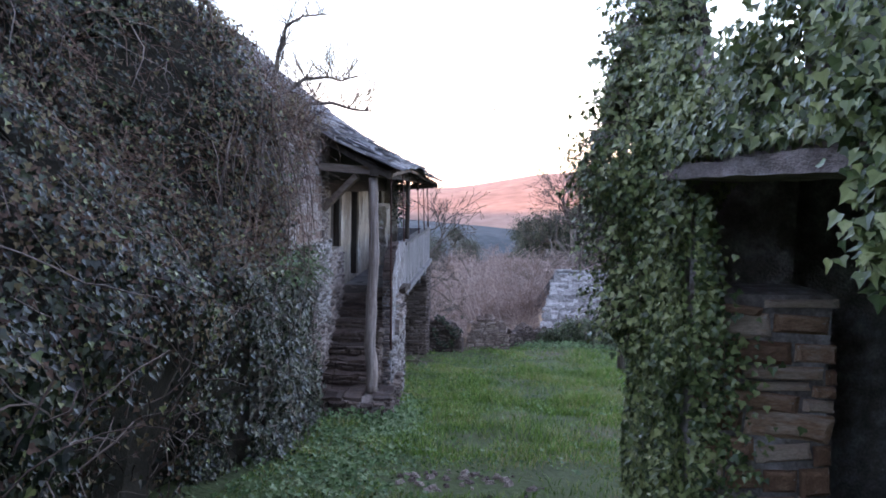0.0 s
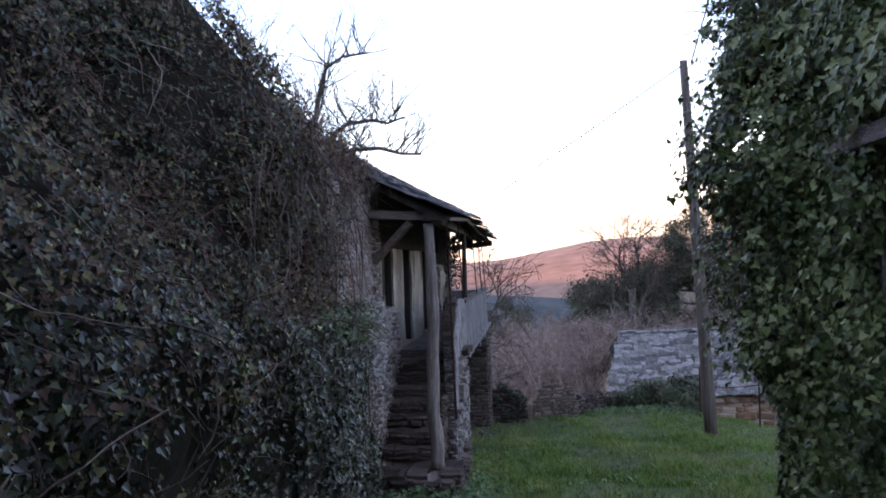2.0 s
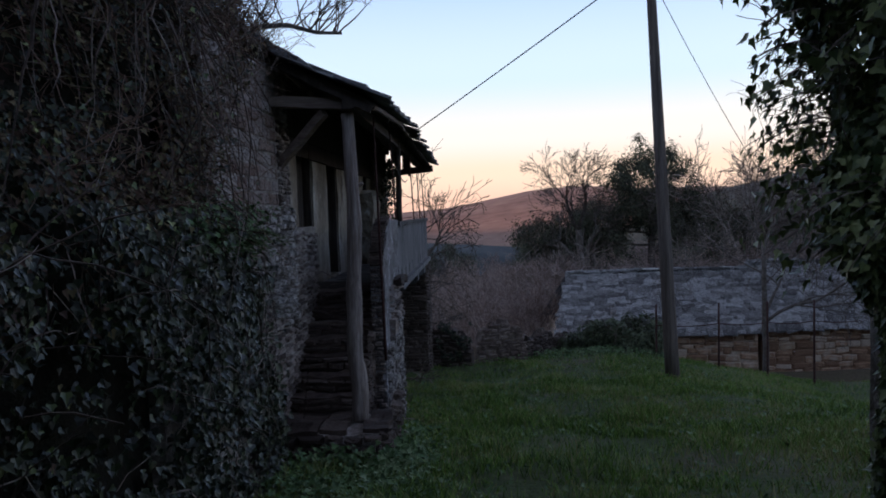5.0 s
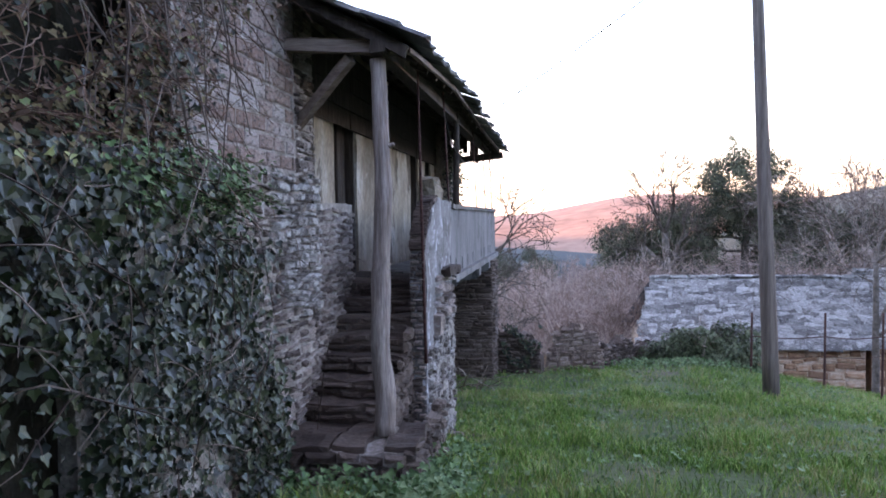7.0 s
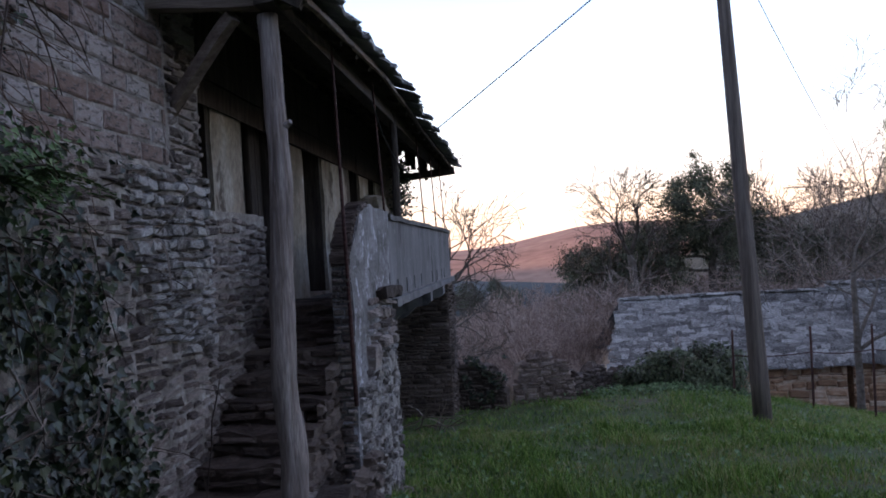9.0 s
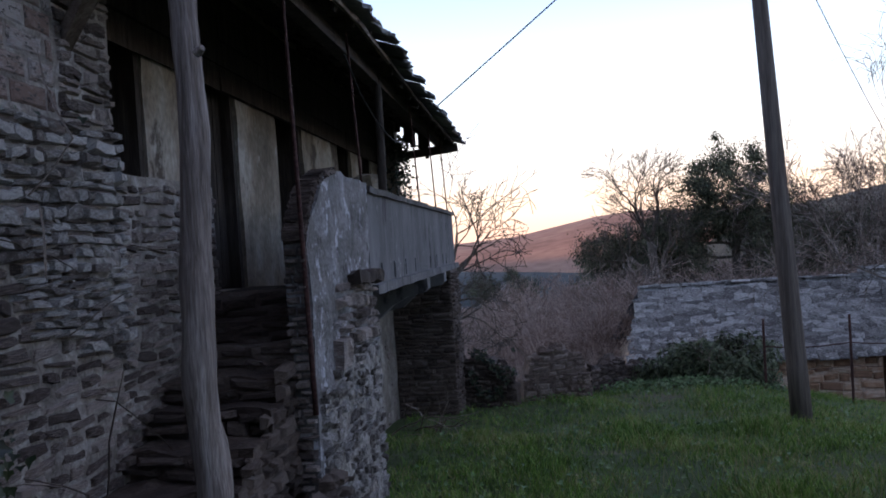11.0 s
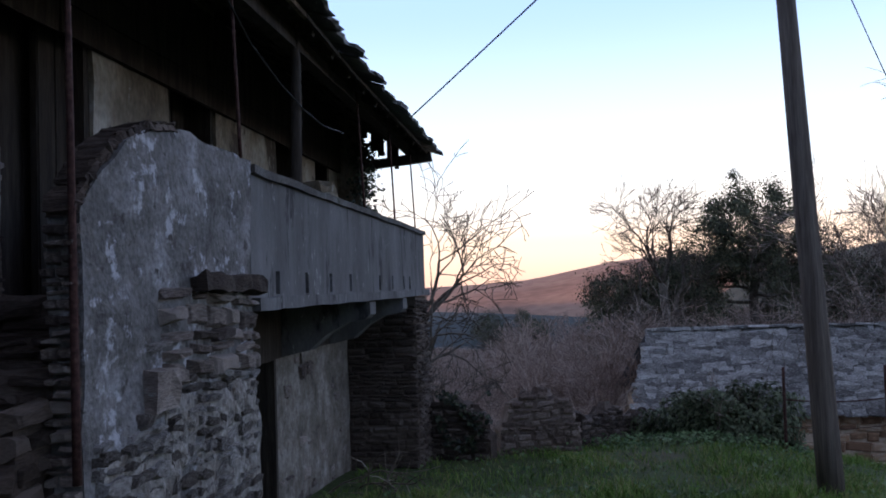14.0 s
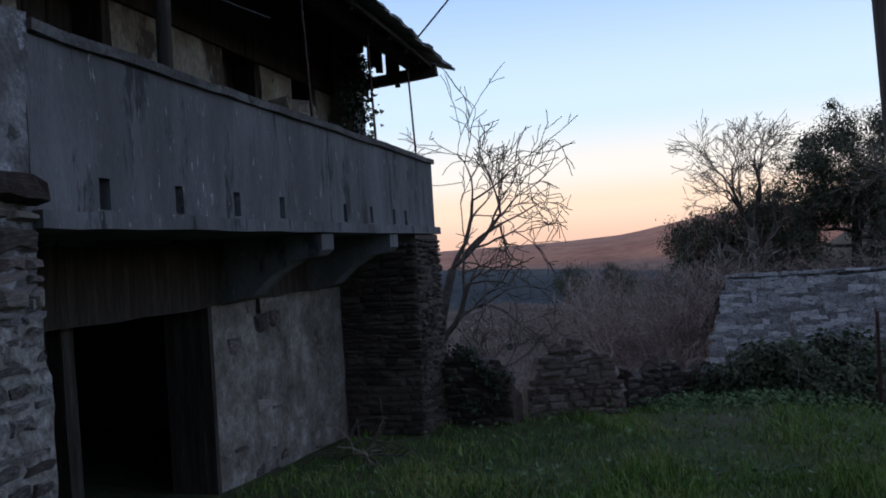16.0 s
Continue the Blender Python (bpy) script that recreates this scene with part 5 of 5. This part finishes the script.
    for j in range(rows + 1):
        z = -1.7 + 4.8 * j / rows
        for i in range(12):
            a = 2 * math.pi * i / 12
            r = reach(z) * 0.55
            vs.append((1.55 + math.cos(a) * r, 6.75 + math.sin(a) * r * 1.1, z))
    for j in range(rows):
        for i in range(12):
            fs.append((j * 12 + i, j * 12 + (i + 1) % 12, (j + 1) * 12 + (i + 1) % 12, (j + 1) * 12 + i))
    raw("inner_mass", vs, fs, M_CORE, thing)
    vs, fs = [], []
    for i in range(60):
        z = rnd.uniform(0.5, 3.1)
        a = rnd.uniform(2, 4.6)
        r = reach(z) * 0.9
        p = Vector((1.5 + math.cos(a) * r, 6.75 + math.sin(a) * r * 1.2, z))
        grow(rnd, p, Vector((math.cos(a), math.sin(a), 0.5)), rnd.uniform(0.15, 0.35), 0.004, 1, vs, fs, min_r=0.002)
    raw("shoot_tangle", vs, fs, M_TWIG, thing)["kind"] = "stuff"


barn_ivy()

# ivy hanging at the balcony's far end
_r = random.Random(31)
_p = [(-2.3 + _r.gauss(0, 0.1), 22.25 + _r.gauss(0, 0.15), 0.4 + 1.45 * _r.random() ** 0.6) for _ in range(900)]
_iv = leaf_cloud("hanging_ivy", _p, [(0.5, -0.8, 0.2)] * 900, 0.05, M_IVY, None, 6)
tagged(_iv, "dark ivy hanging under the balcony roof end", "ivy", kind="stuff")


# ---- lawn ----
def grass_here(x, y):
    """How thick the grass grows: thin on the trodden lane, bare where water stands."""
    d = 1.0
    lane = abs(x + 0.1 - 0.05 * y)
    if y < 10:
        d = 0.22 + 0.6 * min(1, lane / 1.2) + 0.35 * max(0, (y - 8) / 2)
        if (x + 0.15) ** 2 / 0.75 + (y - 7.95) ** 2 / 0.3 < 1 + 0.5 * noise.noise(Vector((x * 2, y * 2, 1))):
            d = 0.02
    d *= 0.6 + 1.1 * noise.noise(Vector((x * 0.8, y * 0.8, 5.5))) + 0.3 * noise.noise(Vector((x * 3, y * 3, 5.5)))
    return max(d, 0.14) if y > 8.8 else d


def lawn():
    rs = np.random.RandomState(7)
    rnd = random.Random(7)
    V, F = [], []
    n = 0
    while n < 185000:
        y = 1.5 + 25.6 * rnd.random() ** 0.85
        edge = y > 25.4
        x = rnd.uniform(-2.3, 1.6) if y < 8 else rnd.uniform(-1.45 if 11.5 < y < 15.5 else -2.3, 2.5 + (y - 8) * 0.55)
        if edge and x < 3.4:
            continue
        if rnd.random() > grass_here(x, y):
            n += 0.2
            continue
        if y < 12.6 and 11.3 < y and x < -1.3:
            continue
        z = height(x, y) - 0.01
        tuft = 0.35 + 1.2 * abs(noise.noise(Vector((x * 0.9, y * 0.9, 3.3)))) + 0.3 * noise.noise(Vector((x * 3.1, y * 3.1, 1.3)))
        h = rnd.uniform(0.04, 0.15) * tuft * (1.25 if y > 9 else 0.8)
        a = rnd.uniform(0, 6.283)
        w = rnd.uniform(0.0025, 0.006)
        lx, ly = rnd.gauss(0, 0.5) * h, rnd.gauss(0, 0.5) * h
        cx, cy = math.cos(a) * w, math.sin(a) * w
        o = len(V)
        V += [(x - cx, y - cy, z), (x + cx, y + cy, z), (x + cx * 0.7 + lx * 0.45, y + cy * 0.7 + ly * 0.45, z + h * 0.65), (x - cx * 0.7 + lx * 0.45, y - cy * 0.7 + ly * 0.45, z + h * 0.65), (x + lx, y + ly, z + h)]
        F += [(o, o + 1, o + 2, o + 3), (o + 3, o + 2, o + 4)]
        n += 1
    tagged(raw("grass", V, F, M_GRASS), "short uneven winter grass on the lawn", "grass", kind="stuff")
    P, N = [], []
    for i in range(12400):
        c = rnd.random()
        if i >= 10500:
            x = rnd.uniform(-2.4, -1.0) if i < 12000 else -1.3 + abs(rnd.gauss(0, 0.16))
            y = 11.36 - abs(rnd.gauss(0, 0.16)) if i < 12000 else rnd.uniform(11.3, 13.6)
            P.append((x, y, height(x, y) + rnd.uniform(0.0, 0.3) * rnd.random()))
            N.append((0.2, -0.6, 0.7))
            continue
        if c < 0.45:
            x, y = -1.5 + rnd.gauss(0, 0.4), rnd.uniform(3, 11.6)
        elif c < 0.6:
            x, y = rnd.uniform(-2.3, -0.8), rnd.uniform(10.4, 12.2 if rnd.random() < 0.6 else 14)
            if 11.5 < y < 13.5 and x < -1.36:
                x = -1.36 + rnd.random() * 0.4
        elif c < 0.8:
            x, y = rnd.uniform(0.2, 4.5), 24.4 + rnd.gauss(0, 0.5)
        else:
            x, y = rnd.uniform(-1.5, 6), rnd.uniform(8, 24)
        P.append((x, y, height(x, y) + rnd.uniform(0.01, 0.1) * (1.8 if 0.6 <= c < 0.8 else 1)))
        N.append((0, -0.3, 1))
    tagged(leaf_cloud("weeds", P, N, 0.055, M_WEED, None, 8), "low broad-leaved weeds along lane and walls", "weeds", kind="stuff")


lawn()


def pebbles():
    rnd = random.Random(19)
    meshes = stone_set("pebble", "stone", M_SCHIST, jag=0.4)
    for i in range(70):
        if i < 45:
            x, y = -0.15 + rnd.gauss(0, 0.42), 7.95 + rnd.gauss(0, 0.26)
        else:
            x, y = rnd.uniform(-1.6, -1.1), rnd.uniform(11.2, 15.3)
        s = rnd.uniform(0.03, 0.1) * (1 if i < 45 else 1.5)
        ob = new("stone", rnd.choice(meshes))
        ob.matrix_world = Matrix.Translation((x, y, height(x, y) - s * 0.2)) @ Matrix.Rotation(rnd.uniform(0, 6), 4, "Z") @ Matrix.Rotation(math.pi / 2, 4, "X") @ Matrix.Diagonal((s * 1.4, s * 0.7, s, 1))
        tagged(ob, "loose grey schist stone on the ground", "stone", "loose stones")


pebbles()


# ---- ruined garden walls beyond the house ----
def ruin(name, a, b, base, tops, thick, seed, label, mat=None):
    w = tagged(empty(name), label, "wall")
    mat = mat or M_SCHIST_DARK
    key = "ruin_" + mat.name
    a, b = Vector((*a, 0)), Vector((*b, 0))
    u = (b - a).normalized()
    nrm = Vector((u.y, -u.x, 0))
    long = (b - a).length
    bm = bmesh.new()
    k = 14
    rows = []
    for i in range(k + 1):
        c = a.lerp(b, i / k)
        top = float(np.interp(i / k, np.linspace(0, 1, len(tops)), tops)) + 0.05 * math.sin(i * 2.3 + seed)
        rows.append([bm.verts.new((c + nrm * s * thick / 2).to_tuple()[:2] + (z,)) for s, z in ((1, base), (1, top - 0.03), (-1, top), (-1, base))])
    for r, q in zip(rows, rows[1:]):
        for j in range(3):
            bm.faces.new((r[j], q[j], q[j + 1], r[j + 1]))
    bm.faces.new(rows[0])
    bm.faces.new(rows[-1][::-1])
    bmesh.ops.recalc_face_normals(bm, faces=bm.faces[:])
    core = part("core", bm, mat, w)
    f = lambda s: float(np.interp(s / long, np.linspace(0, 1, len(tops)), tops)) - base
    masonry(w, key, "stone", mat, (a + nrm * thick / 2).to_tuple()[:2] + (base,), u, nrm, long, max(tops) - base + 0.1, (0.04, 0.13), (0.09, 0.34), 0.05,
            keep=lambda s, z, r: z < f(s) + 0.06 * r.random(), seed=seed, jag=0.4, gap=0.006)
    rnd = random.Random(seed)
    meshes = stone_set(key, "stone", mat, jag=0.4)
    for i in range(int(long * 5)):
        s = long * rnd.random()
        ob = new("stone", rnd.choice(meshes))
        p = a + u * s
        sz = rnd.uniform(0.08, 0.22)
        ob.matrix_world = Matrix.Translation((p.x, p.y, base + f(s) - 0.03)) @ Matrix.Rotation(rnd.uniform(0, 6), 4, "Z") @ Matrix.Rotation(math.pi / 2, 4, "X") @ Matrix.Diagonal((sz * 1.4, rnd.uniform(0.05, 0.14), sz, 1))
        ob.parent = w
    return w


ruin("ruined_wall", (-1.5, 22.75), (-0.5, 22.6), -3.4, (-2.24, -2.2, -2.16, -2.3, -2.75), 0.4, 51, "dark crumbling stub of stone wall by the house")
ruin("garden_wall", (-0.48, 23.1), (0.78, 23.5), -3.5, (-2.7, -2.3, -2.18, -2.14, -2.2, -2.3, -2.85), 0.4, 53, "pale brown tumbledown garden wall beside the stub", M_EARTH_STONE)
ruin("garden_wall", (0.7, 23.9), (2.3, 26.2), -3.9, (-2.6, -2.75, -2.6, -2.95, -2.85, -3.15), 0.4, 52, "low tumbled dry-stone wall at the lawn's edge")
_p = []
while len(_p) < 520:
    _x, _z = _r.uniform(-1.35, -0.5), _r.uniform(-2.9, -2.0)
    if noise.noise(Vector((_x * 3, _z * 3, 6))) > -0.02 + 0.2 * (_z < -2.5):
        _p.append((_x, 22.44 + _r.gauss(0, 0.05), _z))
tagged(leaf_cloud("wall_ivy", _p, [(0, -0.9, 0.4)] * len(_p), 0.05, M_IVY, None, 12), "dark ivy creeping over the wall stub", "ivy", kind="stuff")


# ---- bush, fence ----
def leafy_bush(at, rx, ry, rz, n, size, mat, seed, label, name="bush"):
    rnd = random.Random(seed)
    b = tagged(empty(name), label, "bush")
    P, N = [], []
    c = Vector(at)
    while len(P) < n:
        v = Vector((rnd.gauss(0, 1), rnd.gauss(0, 1), abs(rnd.gauss(0, 1)))).normalized()
        r = (0.72 + 0.4 * noise.noise(v * 1.9 + c) + 0.2 * noise.noise(v * 5 + c)) * (1 - 0.25 * rnd.random() ** 2)
        P.append((c.x + v.x * rx * r, c.y + v.y * ry * r, c.z + v.z * rz * r))
        N.append((v.x, v.y, v.z + 0.3))
    leaf_cloud("leaves", P, N, size, mat, b, seed, lobes=False)["kind"] = "stuff"
    vs, fs = [], []
    for i in range(22):
        a = rnd.uniform(0, 6.28)
        grow(rnd, c + Vector((rnd.uniform(-0.3, 0.3) * rx, rnd.uniform(-0.3, 0.3) * ry, -0.05)), Vector((math.cos(a) * 0.7, math.sin(a) * 0.7, 0.9)), rz * 0.55, 0.014, 2, vs, fs, min_r=0.004)
    raw("stem_tangle", vs, fs, M_TWIG, b)["kind"] = "stuff"
    return b


leafy_bush((3.35, 25.1, height(3.35, 25.1) - 0.1), 1.75, 1.2, 1.25, 15000, 0.085, M_BUSH, 61, "low dark evergreen bramble bush beside the pole")
leafy_bush((1.0, 25.0, height(1.0, 25.0) - 0.05), 0.9, 0.6, 0.4, 1500, 0.08, M_WEED, 62, "patch of leafy nettles at the lawn's edge")
leafy_bush((0.2, 23.9, height(0.2, 23.9) - 0.05), 0.6, 0.5, 0.35, 900, 0.07, M_WEED, 63, "patch of leafy nettles at the wall's foot")


def fence():
    f = tagged(empty("wire_fence"), "rusty iron post and wire fence along the lawn's edge", "fence")
    xs = (4.1, 5.65, 6.85, 8.0, 9.4)
    for x in xs:
        z = height(x, 24)
        tube("post", [(x, 24, z - 0.2), (x + 0.02, 24, -1.9)], 0.028, 0.024, M_RUST, f, sides=7)
    for z in (-2.42, -2.85):
        pts = []
        for a, b in zip(xs, xs[1:]):
            pts += [(a + (b - a) * i / 6, 23.97, z - 0.05 * math.sin(math.pi * i / 6)) for i in range(6)]
        tube("wire", pts, 0.012 if z > -2.6 else 0.006, 0.012 if z > -2.6 else 0.006, M_RUST, f, sides=5)


fence()

# dead branches piled at the foot of the far pier
_b = tagged(empty("dead_branches"), "dry fallen branches heaped under the balcony", "branch")
for i in range(9):
    _vs, _fs = [], []
    p = Vector((-2.0 + _r.uniform(-0.4, 0.5), 20.8 + _r.uniform(-0.9, 0.6), height(-2, 20.8) + 0.03))
    grow(_r, p, Vector((_r.uniform(-0.3, 1), _r.uniform(-0.9, 0.4), _r.uniform(0.15, 0.8))), _r.uniform(0.5, 1.0), 0.016, 1, _vs, _fs, gravity=-0.05, min_r=0.004)
    raw("branch", _vs, _fs, M_TWIG, _b)

# ---- trees ----
# tree rooted among the brambles on the roof's near end
def crooked_tree():
    rnd = random.Random(71)
    t = tagged(empty("bare_tree"), "crooked bare fruit tree rising behind the roof", "tree")
    vs, fs = [], []
    limbs = [[(-3.45, 13.0, 2.2), (-3.42, 13.0, 3.1), (-3.33, 12.95, 3.6), (-3.18, 12.9, 4.0), (-2.95, 12.9, 4.15), (-2.55, 12.9, 4.2)],
             [(-3.4, 13.0, 2.3), (-3.25, 13.0, 2.95), (-2.95, 13.05, 3.2), (-2.6, 13.1, 3.3), (-2.35, 13.1, 3.22), (-2.1, 13.1, 3.3)],
             [(-3.3, 13.0, 2.6), (-2.9, 13.1, 2.85), (-2.5, 13.2, 2.86), (-2.15, 13.2, 2.75), (-1.85, 13.2, 2.72)]]
    for k, l in enumerate(limbs):
        pts = [Vector(p) + noise.noise_vector(Vector(p) * 2.3) * 0.06 for p in l]
        radii = [0.055 * (1 - 0.15 * i) * (1 - 0.12 * k) for i in range(len(pts))]
        v, f = tube_mesh(pts, radii, 7)
        raw("limb", v, f, M_BARK, t, smooth=True)
        for i in range(1, len(pts)):
            for c in range(8):
                s = pts[i - 1].lerp(pts[i], rnd.random())
                up = Vector((rnd.uniform(-0.5, 0.8), rnd.uniform(-0.5, 0.5), rnd.uniform(0.1, 1.0)))
                grow(rnd, s, up, rnd.uniform(0.25, 0.6), 0.011, 2, vs, fs, spread=0.55, gravity=0.04, min_r=0.003, kids=(1, 3), wander=0.22)
    raw("bare_crown", vs, fs, M_BARK, t)["kind"] = "stuff"


crooked_tree()
bare_tree((-2.9, 26.5, height(-2.9, 26.5)), 5.5, 0.13, 72, "spreading bare fruit tree beyond the balcony end", depth=5, lean=(0.24, 0, 1), spread=0.95, gravity=-0.01, trunk=0.52, min_r=0.008, limb=0.245)
bare_tree((-1.9, 28.0, height(-1.9, 28.0)), 2.6, 0.06, 73, "small bare tree below the garden wall", depth=5, spread=0.8, trunk=0.45, min_r=0.006)
bare_tree((6.1, 47, height(6.1, 47) - 0.3), 10.7, 0.3, 74, "tall bare deciduous tree behind the shed", depth=6, lean=(-0.16, 0, 1), spread=0.8, trunk=0.57, min_r=0.01, kids=(2, 3), limb=0.19)
for i, (x, y, tall, sd) in enumerate(((13.5, 44, 9.5, 75), (16.5, 50, 10.5, 76), (20, 47, 9.5, 77), (10.8, 38.6, 7.0, 78), (24, 52, 10, 79), (1.8, 44, 6, 80), (4.2, 40, 5.5, 81))):
    bare_tree((x, y, height(x, y) - 0.3), tall, 0.16, sd, "bare grey deciduous tree behind the shed", depth=6 if i < 3 else 5, spread=0.7, trunk=0.3, min_r=0.011, mat=M_TWIG)
# a slim tree in front of the shed's joint
bare_tree((9.05, 30.4, height(9.05, 30.4) - 0.2), 11.0, 0.12, 82, "slim bare tree in front of the shed", depth=6, spread=0.85, gravity=-0.02, trunk=0.4, min_r=0.007, limb=0.26)


def saplings():
    rnd = random.Random(131)
    kinds = [bare_tree((x, y, height(x, y) - 0.2), tall, 0.06, sd, "slender bare sapling in the valley thicket", depth=5, spread=0.6, trunk=0.3, min_r=0.009, mat=M_SCRUB, limb=0.26)
             for x, y, tall, sd in ((1.5, 42, 3.8, 141), (-1.0, 46, 2.8, 142), (3.0, 47, 5.4, 143), (0.5, 52, 3.6, 144))]
    homes = [(1.5, 42), (-1.0, 46), (3.0, 47), (0.5, 52)]
    for k in kinds:
        k["group"] = "valley saplings"
    for i in range(46):
        y = rnd.uniform(37, 66)
        x = rnd.uniform(-0.07, 0.11) * y + (0.0 if y > 40 else -0.5)
        k = rnd.randrange(4)
        if x < -0.02 * y and k == 2:
            k = 1
        hx, hy = homes[k]
        # the parts lie in world coordinates, so turn about the first tree's foot
        m = Matrix.Translation((x, y, height(x, y) - 0.2)) @ Matrix.Rotation(rnd.uniform(0, 6.28), 4, "Z") @ Matrix.Translation((-hx, -hy, -(height(hx, hy) - 0.2)))
        copy_thing(kinds[k], m)


saplings()


def evergreen(at, rx, rz, n, seed, label, trunk):
    """Trunk, limbs and a crown of many clumps of small leaves with gaps between them."""
    rnd = random.Random(seed)
    t = tagged(empty("evergreen_tree"), label, "tree")
    c = Vector(at)
    tube("trunk", [(c.x, c.y, c.z), (c.x + 0.2, c.y, c.z + trunk)], 0.3, 0.16, M_BARK, t, sides=9, wobble=0.2)
    vs, fs = [], []
    tips = []
    for i in range(9):
        a = rnd.uniform(0, 6.28)
        grow(rnd, c + Vector((0, 0, trunk * rnd.uniform(0.5, 1))), Vector((math.cos(a), math.sin(a), rnd.uniform(0.1, 0.9))), rx * 0.55, 0.09, 3, vs, fs, min_r=0.015, tips=tips)
    raw("bough_crown", vs, fs, M_BARK, t)["kind"] = "stuff"
    P, N = [], []
    clumps = [p for p in tips if rnd.random() < 0.3 and p.z < c.z + trunk + 0.55 * rz and math.hypot(p.x - c.x, p.y - c.y) < 1.1 * rx]
    for i in range(170):
        v = Vector((rnd.gauss(0, 1), rnd.gauss(0, 1), rnd.gauss(0, 1))).normalized() * rnd.uniform(0.6, 1.05)
        clumps.append(c + Vector((v.x * rx * rnd.uniform(0.5, 1), v.y * rx * rnd.uniform(0.5, 1), trunk + rz * 0.25 + v.z * rz * 0.55 * rnd.uniform(0.5, 1))))
    per = max(20, int(1.5 * n) // len(clumps))
    for q in clumps:
        s = rnd.uniform(0.35, 0.75)
        for k in range(per):
            v = Vector((rnd.gauss(0, 1), rnd.gauss(0, 1), rnd.gauss(0, 0.85)))
            P.append(tuple(q + v * s * 0.45))
            N.append((v.x, v.y, v.z + 0.6))
    leaf_cloud("crown", P, N, 0.11, M_NEEDLE, t, seed, lobes=False)["kind"] = "stuff"
    return t


evergreen((9.3, 49, height(9.3, 49)), 3.3, 5.6, 32000, 91, "dark evergreen oak behind the shed roof", 6.4)
evergreen((6.2, 50, height(6.2, 50)), 2.6, 4.2, 19000, 92, "dark evergreen oak among bare trees", 4.6)
evergreen((12.6, 50, height(12.6, 50)), 2.8, 4.4, 20000, 93, "dark evergreen oak among bare trees", 3.8)
evergreen((16.5, 51, height(16.5, 51)), 2.8, 4.2, 18000, 97, "dark evergreen oak at the hillside's foot", 3.4)
evergreen((3.4, 51, height(3.4, 51)), 2.0, 3.0, 12000, 94, "low dark pine at the wood's edge", 4.6)
evergreen((-5.0, 75, height(-5.0, 75)), 1.9, 2.6, 4000, 95, "dark pine down the slope", 2.5)
evergreen((-1.5, 82, height(-1.5, 82)), 1.6, 2.2, 3500, 96, "dark pine down the slope", 2.5)


evergreen((-4.2, 118, height(-4.2, 118)), 1.3, 2.4, 1500, 98, "lone small pine far down the slope", 4.5)


def scrub():
    """Leafless thicket down the slope, past counting: low on the open side, tall towards the wood."""
    rnd = random.Random(101)
    vs, fs = [], []
    for i in range(3200):
        y = 28.5 + 80 * rnd.random() ** 1.6
        u = rnd.uniform(-0.16, 0.36)
        x = u * y - 0.3
        if (1.8 < x < 17.5 and 32 < y < 39.5) or (y < 36 and x > 2.0):
            continue
        z = height(x, y)
        tall = float(np.interp(u, (-0.16, -0.05, 0.0, 0.04, 0.08, 0.36), (1.1, 1.3, 1.7, 3.2, 4.8, 5.0))) * rnd.uniform(0.5, 1.1)
        if y < 38:
            tall *= 0.5
        if y > 65:
            tall *= 0.8
        for k in range(13):
            a = rnd.uniform(0, 6.28)
            p = Vector((x + rnd.gauss(0, 0.5), y + rnd.gauss(0, 0.5), z - 0.1))
            d = Vector((math.cos(a) * 0.3, math.sin(a) * 0.3, 1))
            w = 0.011 + 0.0004 * y
            h = tall * rnd.uniform(0.5, 1.1)
            q = p + d * h * 0.5 + Vector((rnd.gauss(0, 0.08), rnd.gauss(0, 0.08), 0)) * h
            e = q + Vector((d.x * 0.8 + rnd.gauss(0, 0.3), d.y * 0.8 + rnd.gauss(0, 0.3), 0.9)).normalized() * h * 0.5
            o = len(vs)
            vs += [p + Vector((-w, 0, 0)), p + Vector((w, 0, 0)), q + Vector((w * 0.7, 0, 0)), q + Vector((-w * 0.7, 0, 0)), e]
            fs += [(o, o + 1, o + 2, o + 3), (o + 3, o + 2, o + 4)]
            for b in range(9):
                s = (p.lerp(q, 0.4 + 0.6 * rnd.random()) if b < 4 else q.lerp(e, rnd.random() * 0.85))
                g = s + Vector((rnd.gauss(0, 0.3), rnd.gauss(0, 0.2), rnd.uniform(0.0, 0.45))) * (0.35 + 0.3 * h)
                o = len(vs)
                vs += [s + Vector((0, 0, -w * 0.55)), s + Vector((0, 0, w * 0.55)), g]
                fs += [(o, o + 1, o + 2)]
    tagged(raw("scrub", vs, fs, M_SCRUB), "leafless brown thicket covering the valley slope", "scrub", kind="stuff")


scrub()
